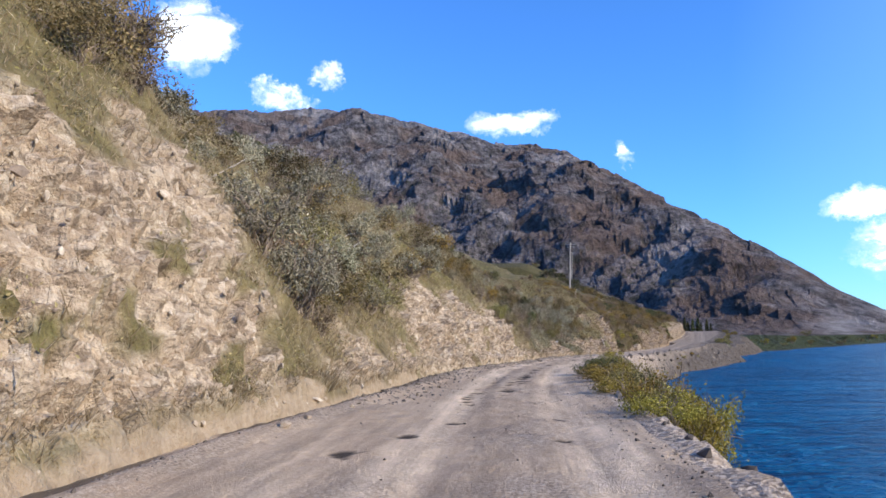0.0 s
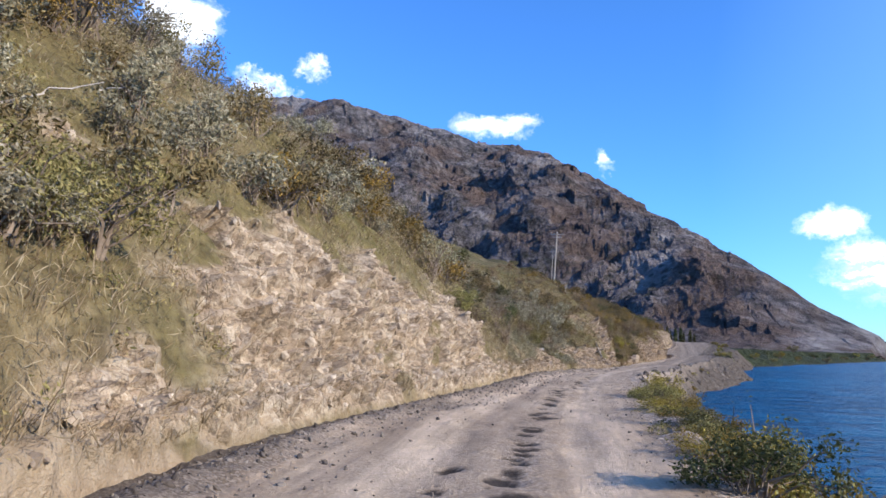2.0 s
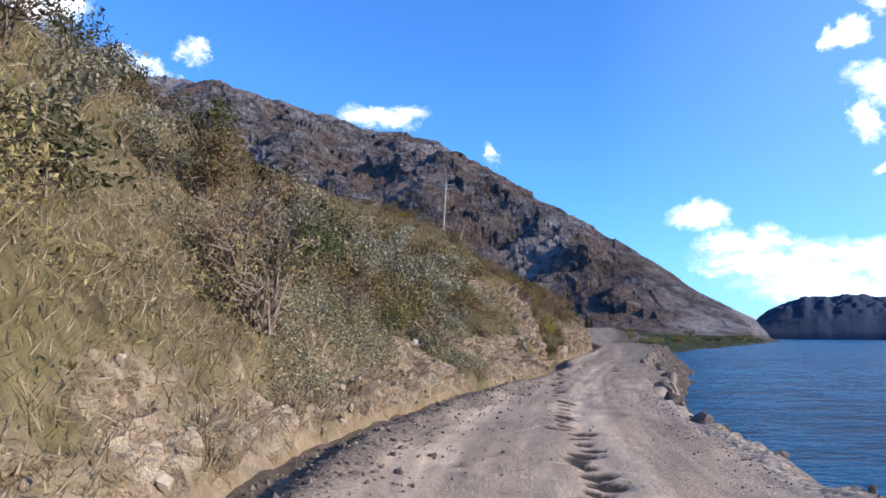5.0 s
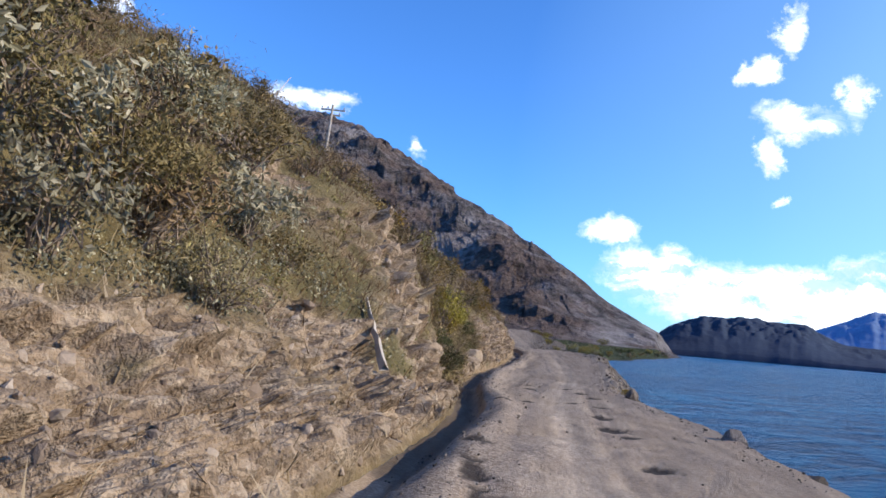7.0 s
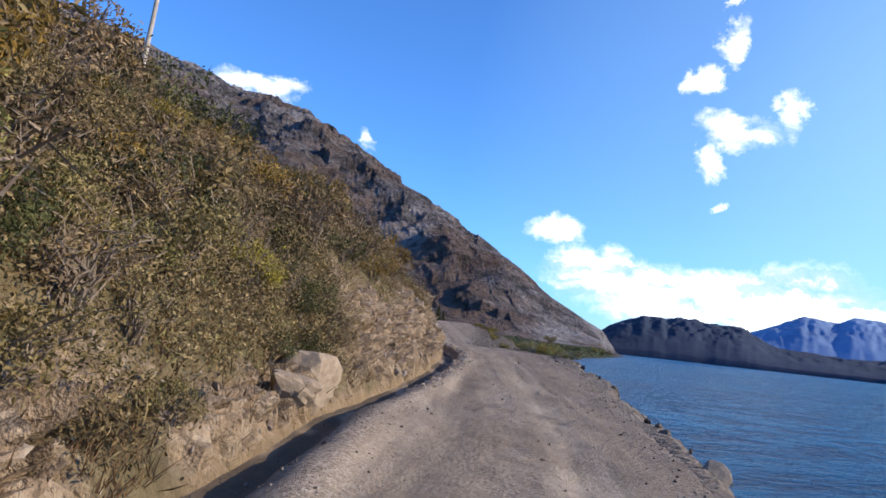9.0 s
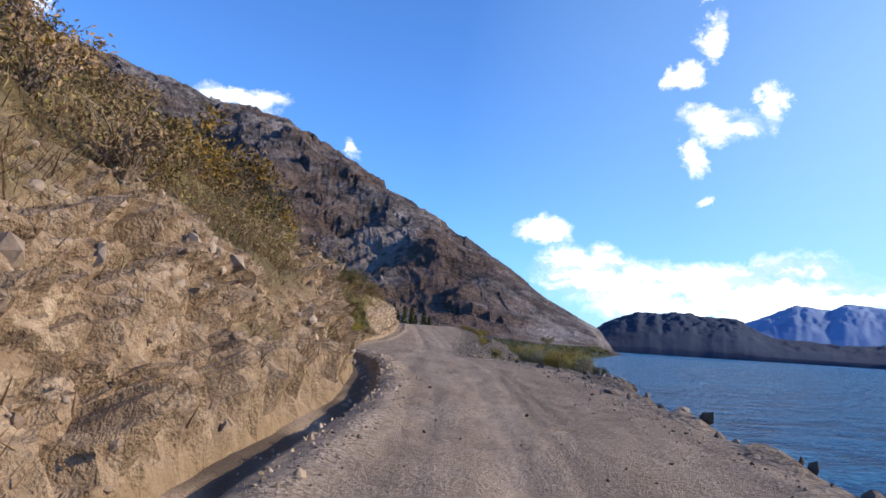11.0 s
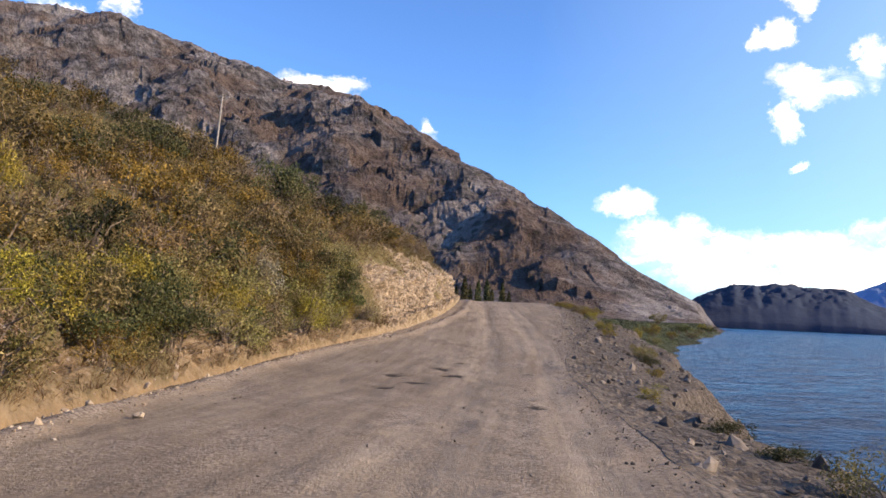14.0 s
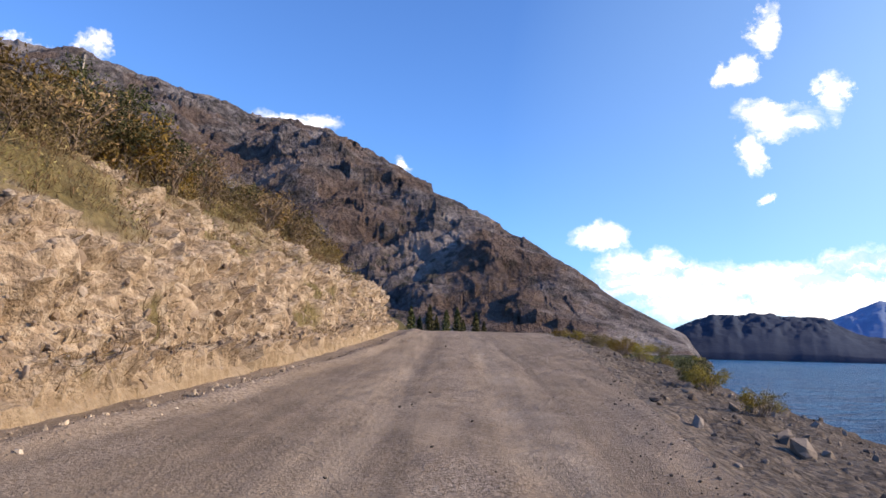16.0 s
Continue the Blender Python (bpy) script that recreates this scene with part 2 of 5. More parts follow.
def attribute(tree, name):
    n = tree.nodes.new("ShaderNodeAttribute")
    n.attribute_name = name
    return n.outputs["Fac"]


def voronoi(tree, vector, scale, feature="F1", out="Distance"):
    n = tree.nodes.new("ShaderNodeTexVoronoi")
    n.feature = feature
    n.inputs["Scale"].default_value = scale
    tree.links.new(vector, n.inputs["Vector"])
    return n.outputs[out]


def stretched(tree, vector, sx, sy, sz):
    n = tree.nodes.new("ShaderNodeVectorMath")
    n.operation = "MULTIPLY"
    tree.links.new(vector, n.inputs[0])
    n.inputs[1].default_value = (sx, sy, sz)
    return n.outputs[0]


def hill_material(tree, bsdf, co):
    rock, sand, lush, pale = (attribute(tree, k) for k in ("rock", "sand", "lush", "pale"))
    big, fine = noise_tex(tree, co, 0.55, 5, 0.6), noise_tex(tree, co, 7.0, 6, 0.65)
    shift = node(tree, "ShaderNodeTexNoise", Scale=1.6, Detail=4.0, Roughness=0.6)
    tree.links.new(co, shift.inputs["Vector"])
    bent = tree.nodes.new("ShaderNodeVectorMath")
    bent.operation = "MULTIPLY_ADD"
    tree.links.new(shift.outputs["Color"], bent.inputs[0])
    bent.inputs[1].default_value = (0.7, 0.7, 0.5)
    tree.links.new(co, bent.inputs[2])
    cells = voronoi(tree, stretched(tree, bent.outputs[0], 1.0, 1.0, 2.1), 4.4, out="Color")
    cell = maths(tree, "MULTIPLY", tree_sep(tree, cells), 1.0)
    stone = ramp(tree, big, (0.30, (0.31, 0.235, 0.155)), (0.52, (0.51, 0.40, 0.27)), (0.72, (0.65, 0.54, 0.395)))
    stone = mix(tree, 0.6, stone, ramp(tree, cell, (0.0, (0.27, 0.20, 0.13)), (0.5, (0.51, 0.405, 0.28)), (1.0, (0.71, 0.61, 0.46))))
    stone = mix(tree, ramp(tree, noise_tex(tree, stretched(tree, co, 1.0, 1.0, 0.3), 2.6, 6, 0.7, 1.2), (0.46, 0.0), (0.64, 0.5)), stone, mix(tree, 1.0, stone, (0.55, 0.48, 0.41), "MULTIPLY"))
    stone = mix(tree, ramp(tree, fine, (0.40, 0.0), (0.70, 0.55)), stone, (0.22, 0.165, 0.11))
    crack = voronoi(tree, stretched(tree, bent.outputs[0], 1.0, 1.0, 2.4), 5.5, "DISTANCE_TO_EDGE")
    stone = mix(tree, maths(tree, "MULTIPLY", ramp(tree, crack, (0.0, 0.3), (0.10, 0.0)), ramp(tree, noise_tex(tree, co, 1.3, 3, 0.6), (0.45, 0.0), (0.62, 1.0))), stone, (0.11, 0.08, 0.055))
    # dirt and crevice shade, put into the colour as dark patches
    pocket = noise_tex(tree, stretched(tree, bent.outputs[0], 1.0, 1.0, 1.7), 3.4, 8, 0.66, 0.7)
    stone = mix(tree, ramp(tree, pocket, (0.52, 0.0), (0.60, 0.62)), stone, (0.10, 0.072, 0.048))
    stone = mix(tree, ramp(tree, pocket, (0.34, 0.35), (0.42, 0.0)), stone, (0.66, 0.58, 0.46))
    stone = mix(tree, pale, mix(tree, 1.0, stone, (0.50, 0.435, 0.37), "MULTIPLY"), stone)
    dry = ramp(tree, noise_tex(tree, co, 1.7, 6, 0.7), (0.30, (0.045, 0.035, 0.019)), (0.5, (0.10, 0.08, 0.043)), (0.72, (0.18, 0.145, 0.085)))
    green = ramp(tree, noise_tex(tree, co, 2.3, 5, 0.7), (0.35, (0.045, 0.043, 0.016)), (0.65, (0.11, 0.095, 0.036)))
    turf = mix(tree, lush, dry, green)
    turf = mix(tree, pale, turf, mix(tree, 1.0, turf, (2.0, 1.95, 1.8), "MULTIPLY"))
    turf = mix(tree, ramp(tree, noise_tex(tree, co, 2.9, 7, 0.68, 0.5), (0.50, 0.0), (0.60, 0.65)), turf, mix(tree, 1.0, turf, (0.46, 0.44, 0.41), "MULTIPLY"))
    turf = mix(tree, ramp(tree, fine, (0.45, 0.0), (0.75, 0.6)), turf, (0.10, 0.07, 0.035))
    earth = ramp(tree, noise_tex(tree, co, 5.0, 6, 0.7), (0.3, (0.29, 0.215, 0.135)), (0.7, (0.45, 0.36, 0.245)))
    earth = mix(tree, ramp(tree, noise_tex(tree, stretched(tree, co, 1.0, 1.0, 0.25), 6.0, 5, 0.7), (0.45, 0.0), (0.75, 0.6)), earth, (0.17, 0.12, 0.07))
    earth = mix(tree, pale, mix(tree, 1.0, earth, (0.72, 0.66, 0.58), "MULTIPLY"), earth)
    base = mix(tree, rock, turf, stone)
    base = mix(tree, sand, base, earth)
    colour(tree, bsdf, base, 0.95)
    rough = maths(tree, "MULTIPLY_ADD", noise_tex(tree, stretched(tree, co, 1.0, 1.0, 0.35), 3.0, 5, 0.7, 0.8), 0.8, fine)
    relief(tree, bsdf, maths(tree, "ADD", rough, noise_tex(tree, co, 24.0, 3, 0.6)), 0.06, 0.9)


def tree_sep(tree, colour_out):
    n = tree.nodes.new("ShaderNodeSeparateColor")
    tree.links.new(colour_out, n.inputs[0])
    return n.outputs[0]


def road_material(tree, bsdf, co):
    damp_shade, loose = attribute(tree, "damp_shade"), attribute(tree, "loose")
    big, mid = noise_tex(tree, stretched(tree, co, 1.0, 0.35, 1.0), 0.7, 5, 0.6), noise_tex(tree, co, 6.0, 6, 0.7)
    grit = voronoi(tree, co, 34.0, out="Color")
    track, pale = attribute(tree, "track"), attribute(tree, "pale")
    dust = ramp(tree, big, (0.3, (0.27, 0.203, 0.134)), (0.55, (0.362, 0.283, 0.192)), (0.75, (0.437, 0.349, 0.248)))
    dust = mix(tree, track, mix(tree, 1.0, dust, (0.66, 0.64, 0.62), "MULTIPLY"), dust)
    dust = mix(tree, ramp(tree, mid, (0.45, 0.0), (0.75, 0.4)), dust, (0.22, 0.165, 0.12))
    dust = mix(tree, maths(tree, "MULTIPLY", attribute(tree, "tyre"), 0.55), dust, (0.13, 0.098, 0.07))
    across, along = attribute(tree, "across"), attribute(tree, "along")
    way = tree.nodes.new("ShaderNodeCombineXYZ")
    tree.links.new(across, way.inputs[0])
    tree.links.new(maths(tree, "MULTIPLY", along, 0.06), way.inputs[1])
    streak = noise_tex(tree, way.outputs[0], 3.2, 7, 0.68)
    dust = mix(tree, 1.0, dust, ramp(tree, streak, (0.34, 0.66), (0.5, 0.94), (0.64, 1.2)), "MULTIPLY")
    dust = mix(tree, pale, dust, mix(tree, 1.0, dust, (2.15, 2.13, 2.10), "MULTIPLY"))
    stone = ramp(tree, tree_sep(tree, grit), (0.0, (0.14, 0.105, 0.075)), (0.5, (0.30, 0.235, 0.17)), (1.0, (0.50, 0.415, 0.32)))
    base = mix(tree, maths(tree, "MULTIPLY_ADD", loose, 0.60, 0.24), dust, stone)
    base = mix(tree, damp_shade, base, (0.035, 0.027, 0.021))
    colour(tree, bsdf, base, 0.95)
    pebble = voronoi(tree, co, 60.0)
    h = maths(tree, "MULTIPLY_ADD", pebble, -0.25, maths(tree, "ADD", mid, noise_tex(tree, co, 22.0, 4, 0.7)))
    relief(tree, bsdf, h, 0.03, 0.9)


def shore_material(tree, bsdf, co):
    grit = voronoi(tree, co, 9.0, out="Color")
    stone = ramp(tree, tree_sep(tree, grit), (0.0, (0.035, 0.029, 0.024)), (0.5, (0.08, 0.066, 0.053)), (1.0, (0.20, 0.168, 0.136)))
    soil = ramp(tree, noise_tex(tree, co, 1.4, 6, 0.65), (0.3, (0.045, 0.036, 0.028)), (0.7, (0.12, 0.096, 0.072)))
    rubble = ramp(tree, tree_sep(tree, voronoi(tree, co, 26.0, out="Color")), (0.0, (0.20, 0.155, 0.11)), (0.5, (0.40, 0.315, 0.23)), (1.0, (0.60, 0.50, 0.39)))
    colour(tree, bsdf, mix(tree, attribute(tree, "near"), mix(tree, 0.55, soil, stone), rubble), 0.95)
    relief(tree, bsdf, maths(tree, "MULTIPLY_ADD", voronoi(tree, co, 7.0), -0.8, noise_tex(tree, co, 12.0, 5, 0.6)), 0.08, 0.9)


def mountain_material(tree, bsdf, co):
    scrub, bare, meadow = attribute(tree, "scrub"), attribute(tree, "bare"), attribute(tree, "meadow")
    co = stretched(tree, co, 0.55, 0.55, 0.55)
    n1, n2 = noise_tex(tree, co, 0.018, 6, 0.65), noise_tex(tree, co, 0.10, 8, 0.72)
    rock = ramp(tree, n2, (0.34, (0.032, 0.031, 0.034)), (0.48, (0.13, 0.117, 0.116)), (0.66, (0.36, 0.325, 0.31)))
    heath = ramp(tree, n2, (0.32, (0.07, 0.05, 0.04)), (0.5, (0.17, 0.122, 0.098)), (0.68, (0.26, 0.20, 0.165)))
    base = mix(tree, ramp(tree, n1, (0.44, 0.0), (0.56, 1.0)), rock, heath)
    base = mix(tree, bare, base, ramp(tree, n2, (0.34, (0.17, 0.15, 0.14)), (0.52, (0.34, 0.31, 0.295)), (0.68, (0.52, 0.48, 0.45))))
    dots = voronoi(tree, co, 0.20)
    bush = ramp(tree, maths(tree, "ADD", dots, maths(tree, "MULTIPLY", noise_tex(tree, co, 0.05, 5, 0.7), 1.1)), (0.78, 1.0), (0.92, 0.0))
    wood = maths(tree, "MULTIPLY_ADD", bush, maths(tree, "MULTIPLY_ADD", scrub, 0.7, 0.12), ramp(tree, maths(tree, "ADD", scrub, maths(tree, "MULTIPLY", n2, 0.6)), (1.0, 0.0), (1.25, 0.9)), clamp=True)
    leaf = ramp(tree, noise_tex(tree, co, 0.45, 4, 0.7), (0.35, (0.02, 0.025, 0.017)), (0.7, (0.07, 0.072, 0.042)))
    base = mix(tree, wood, base, leaf)
    base = mix(tree, meadow, base, ramp(tree, noise_tex(tree, co, 0.09, 5, 0.65), (0.35, (0.035, 0.045, 0.016)), (0.65, (0.085, 0.10, 0.03))))
    colour(tree, bsdf, base, 0.95)
    crag = noise_tex(tree, stretched(tree, co, 1.0, 0.7, 0.8), 0.055, 9, 0.72)
    relief(tree, bsdf, maths(tree, "MULTIPLY_ADD", noise_tex(tree, co, 0.35, 5, 0.7), 0.35, crag), 30.0, 1.0)


def water_material(tree, bsdf, co):
    w1 = noise_tex(tree, stretched(tree, co, 0.7, 1.5, 1.0), 0.30, 5, 0.62, 0.5)
    w2 = noise_tex(tree, stretched(tree, co, 0.8, 1.6, 1.0), 1.3, 5, 0.65, 0.5)
    w3 = noise_tex(tree, stretched(tree, co, 0.35, 1.6, 1.0), 0.03, 6, 0.62)
    wind = mix(tree, ramp(tree, w3, (0.36, 0.0), (0.64, 1.0)), (0.003, 0.095, 0.235), (0.008, 0.175, 0.37))
    # ripple reflections and shade put into the colour: dark troughs, bright crests
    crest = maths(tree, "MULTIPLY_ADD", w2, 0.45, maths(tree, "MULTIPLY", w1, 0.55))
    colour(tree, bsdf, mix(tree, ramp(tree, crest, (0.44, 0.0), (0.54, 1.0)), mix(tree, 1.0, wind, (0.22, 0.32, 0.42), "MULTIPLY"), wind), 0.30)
    bsdf.inputs["IOR"].default_value, bsdf.inputs["Specular IOR Level"].default_value = 1.33, 0.06
    bsdf.inputs["Specular Tint"].default_value = (0.22, 0.58, 1.0, 1.0)
    relief(tree, bsdf, maths(tree, "MULTIPLY_ADD", w2, 0.4, w1), 2.8, 1.0)


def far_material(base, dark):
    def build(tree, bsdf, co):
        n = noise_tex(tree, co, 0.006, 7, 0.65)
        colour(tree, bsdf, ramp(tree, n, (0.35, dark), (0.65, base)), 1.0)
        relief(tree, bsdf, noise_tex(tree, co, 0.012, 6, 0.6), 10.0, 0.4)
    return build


HILL = material("hillside", hill_material)
ROAD = material("gravel road", road_material)
SHORE = material("shore", shore_material)
MOUNTAIN = material("mountain", mountain_material)
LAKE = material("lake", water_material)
# blue haze of distance is put into both base colours
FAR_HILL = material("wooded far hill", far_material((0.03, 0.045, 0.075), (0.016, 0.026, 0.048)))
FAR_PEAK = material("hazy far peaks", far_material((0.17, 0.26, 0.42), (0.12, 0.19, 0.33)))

# ---- the hillside beside the road ----
DIST = [0, 0.12, 0.25, 0.5, 0.9, 2.2, 5, 11, 20, 45]
# rows: y, then the height at 0, 0.25, 0.9, 2.2, 5, 11, 20 and 45 metres from the foot
PROFILE = [
    (-60, [0, .45, 1.6, 3.2, 6, 9.5, 14, 24]), (-8, [0, .45, 1.8, 3.6, 6.4, 10, 14.5, 24]), (7, [0, .5, 2.5, 4.8, 7.4, 11, 15.5, 25]), (15, [0, .5, 2.4, 4.5, 7.2, 10.8, 15, 24]),
    (18, [0, .5, 1.3, 2.9, 5.7, 9.3, 13.6, 22]), (28.2, [0, .5, 1.7, 3.3, 6.0, 9.6, 14, 22]), (38.7, [0, .5, 2.1, 3.9, 6.6, 10.2, 14.2, 21]), (45.7, [0, .5, 1.9, 3.5, 6.2, 9.9, 14, 20]),
    (55.1, [0, .45, 1.4, 2.8, 5.4, 9.4, 13.6, 19]), (62, [0, .45, .9, 1.9, 4.8, 9.0, 13, 18]), (66.5, [0, .4, .55, 1.0, 3.7, 8.6, 12.8, 18]), (71, [0, .4, .6, 1.5, 4.3, 8.6, 12.6, 17]), (75.5, [0, .5, .9, 1.9, 4.9, 8.7, 12.5, 17]), (79.6, [0, .6, 2.4, 4.1, 6.4, 9.4, 12.6, 16.5]),
    (87, [0, .4, 1.3, 2.9, 5.4, 8.8, 12, 16]), (101.4, [0, .5, 1.5, 2.8, 5.0, 8.2, 11, 15]), (115.3, [0, .85, 2.1, 3.0, 4.8, 7.6, 10.5, 16]), (132.8, [0, .35, 1.1, 2.5, 5.2, 8.0, 11, 17]),
    (150.3, [0, .3, 1.1, 2.7, 5.6, 8.6, 11.5, 17]), (161, [0, .7, 2.1, 3.6, 5.6, 8.4, 11.5, 17]), (166, [0, .8, 2.2, 3.7, 5.4, 7.8, 11, 17]), (181.4, [0, .9, 2.4, 3.4, 4.8, 7.0, 10, 16]), (193.6, [0, .8, 2.1, 2.8, 3.8, 5.6, 9, 15]),
    (196.8, [0, .3, .6, .9, 1.6, 3, 8, 20]), (204.1, [0, .05, .1, .2, .6, 2, 8, 22]), (380, [0, 0, 0, .1, .3, 1, 8, 22])]
PY = [p[0] for p in PROFILE]
PH = np.array([p[1] for p in PROFILE], float)
UPPER = np.interp(PY, [-60, 2, 15.9, 48, 57.5, 64.5, 93.4, 186.1], [1.15, 1.24, 1.15, 1.10, 1.08, 1.05, 1.0, 1.0])
for col, share in ((3, 0.4), (4, 1.0), (5, 1.0), (6, 1.0), (7, 1.0)):
    PH[:, col] *= 1 + (UPPER - 1) * share
# the low upright cut along the foot, with a narrow ledge above it: y, height
PLINTH = [(-60, 0.35), (30, 0.42), (58, 0.38), (70, 0.32), (76, 0.22), (79, 0.1), (84, 0.1), (91, 0.4), (94, 0.5), (112, 0.55), (119, 0.6), (128, 0.52), (134, 0.34), (158, 0.28), (163, 0.5), (193, 0.48), (197, 0.0), (380, 0.0)]
CUT = np.interp(PY, [p[0] for p in PLINTH], [p[1] for p in PLINTH])
PH = np.stack([PH[:, 0], CUT, np.minimum(CUT + 0.05, PH[:, 2] * 0.8), np.minimum(CUT + 0.16, PH[:, 2] * 0.9)] + [PH[:, k] for k in range(2, 8)], -1)
# stretches of bare rock: from y, to y, from height, to height
ROCKY = [(-30, -4, 0.4, 3.0), (1, 14.4, 0.4, 5.2), (17, 27, 0.3, 1.0), (27.1, 48, 0.05, 3.4), (48, 64.5, 0.1, 0.8), (68, 80, 0.05, 1.7), (76.5, 79.8, 0.05, 4.2), (83.2, 96, 0.0, 0.6), (96, 113.6, 0.05, 2.1), (112.5, 126.5, 0.5, 3.0), (125.5, 160.2, 0.15, 0.4), (160.8, 196.9, 0.1, 3.1)]


def profile_height(y, d):
    """Height over the road's edge at d metres from the foot of the bank, before roughness."""
    nodes = np.stack([np.interp(y, PY, PH[:, k]) for k in range(len(DIST))], -1)
    h = np.zeros(np.broadcast(y, d).shape)
    for k in range(len(DIST) - 1):
        t = np.clip((d - DIST[k]) / (DIST[k + 1] - DIST[k]), 0, 1)
        h = h + t * (nodes[..., k + 1] - nodes[..., k])
    return h


def rock_mask(y, h):
    m = np.zeros_like(h)
    edge = fbm(y * 0.55, h * 0.9 + 40, 4, 11)
    for y0, y1, h0, h1 in ROCKY:
        inside = step(-0.9, 0.9, y - y0 + edge * 1.6) * step(-0.9, 0.9, y1 - y + edge * 1.6) * step(-0.2, 0.2, h - h0) * step(-0.7, 0.5, h1 - h + edge * 1.9)
        m = np.maximum(m, inside)
    return m * step(-0.30, -0.10, fbm(y * 0.8 + 9, h * 1.1, 4, 21) + 0.22)


def hill_points(y, d):
    """The place of the hillside at y, d, with rock, sand and lush masks."""
    x, z, rx, ry = road_frame(y)
    h = profile_height(y, d)
    rock = rock_mask(y, h)
    h = h + 0.12 * np.maximum(d - 45, 0) * (1 - step(181.4, 195.5, y))
    lip = np.interp(y, PY, PH[:, 2])
    sand = step(lip + 0.14, lip - 0.06, h + (0.42 + 0.25 * step(64.5, 52.7, y)) * fbm(y * 0.8, h * 0.8 + 2, 4, 55) + 0.12) * (1 - step(190.8, 198.4, y)) * (1 - rock * (0.55 + 0.4 * step(64.5, 52.7, y))) * (1 - 0.9 * step(61, 66.8, y) * (1 - step(85.7, 93.4, y))) * (1 - 0.75 * step(26.1, 29.2, y) * (1 - step(48, 52.7, y)))
    bend = 0.5 * fbm(y * 0.35, h * 0.5, 2, 7)
    run, rise = y * 0.93 + h * 0.42 + bend, h * 0.93 - y * 0.30 + d * 0.4 + bend
    cut, joint = blocks(run * 1.0, rise * 1.7, 5)
    cut2, joint2 = blocks(run * 2.7, rise * 4.4, 9)
    cut3, _ = blocks(run * 6.5, rise * 9.5, 13)
    crag = np.interp(y, [74, 76.5, 81, 83, 111, 114, 126, 128], [1.0, 1.35, 1.35, 1.0, 1.0, 1.7, 1.7, 1.0])
    rough = crag * (0.44 * cut + 0.30 * cut2 + 0.12 * cut3 - 0.14 * step(0.10, 0.0, joint) - 0.07 * step(0.12, 0.0, joint2))
    lump = 0.55 * fbm(y * 0.22, d * 0.25, 3, 31) * step(0.3, 5, d) + 0.22 * fbm(y * 0.9, d * 0.9 + h, 4, 41)
    out = rock * rough + (1 - rock) * lump * step(0.15, 1.2, d) + sand * (0.34 * fbm(y * 1.5, h * 1.6, 5, 51, 0.62) + 0.16 * cut2 + 0.05 * cut3)
    fade = step(0.0, 0.10, d)
    out = out * fade
    dd = d - out * 0.75
    zz = z + h + out * 0.45
    foot = table(LEFT, y)
    big = fbm(y * 0.06, d * 0.05, 3, 61) * 1.1 * step(4, 14, d)
    lat = foot - dd
    lush = np.clip(0.5 + 0.9 * fbm(y * 0.16 + 3, d * 0.2, 4, 71) + 0.35 * step(115.3, 142.9, y) - 0.2 * step(30.3, 10, y) + step(193.1, 199.8, y), 0, 1)
    return np.stack([x + rx * lat, y + ry * lat, zz + big + (road_points(y, np.zeros_like(y), ())[0][..., 2] - z) * (1 - step(0, 0.25, d))], -1), rock, sand, lush


def build_hillside():
    d = np.unique(np.r_[np.arange(0, 0.3, 0.05), np.arange(0.3, 1.0, 0.035), np.arange(1.0, 3.4, 0.075), np.arange(3.4, 8, 0.16), np.arange(8, 20, 0.55), np.arange(20, 46, 2.0), np.geomspace(46, 420, 14)].round(4))
    y = np.r_[np.arange(-40, -6, 0.5), np.arange(-6, 60, 0.085), np.arange(60, 204, 0.11), np.arange(204, 320, 1.0)]
    Y, D = np.meshgrid(y, d, indexing="ij")
    co, rock, sand, lush = hill_points(Y, D)
    r = rock[:, ::-1]
    smooth = (r[:-1, :-1] < 0.3).ravel()
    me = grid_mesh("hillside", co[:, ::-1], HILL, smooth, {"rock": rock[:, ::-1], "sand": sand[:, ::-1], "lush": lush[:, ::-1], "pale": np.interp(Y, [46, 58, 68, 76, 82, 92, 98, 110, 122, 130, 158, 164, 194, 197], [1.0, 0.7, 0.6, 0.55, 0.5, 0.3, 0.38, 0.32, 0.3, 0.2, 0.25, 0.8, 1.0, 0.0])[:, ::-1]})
    return tagged(place_mesh("hillside", me, None), "steep dry hillside with broken pale rock cut along the road", "hillside", kind="structure")


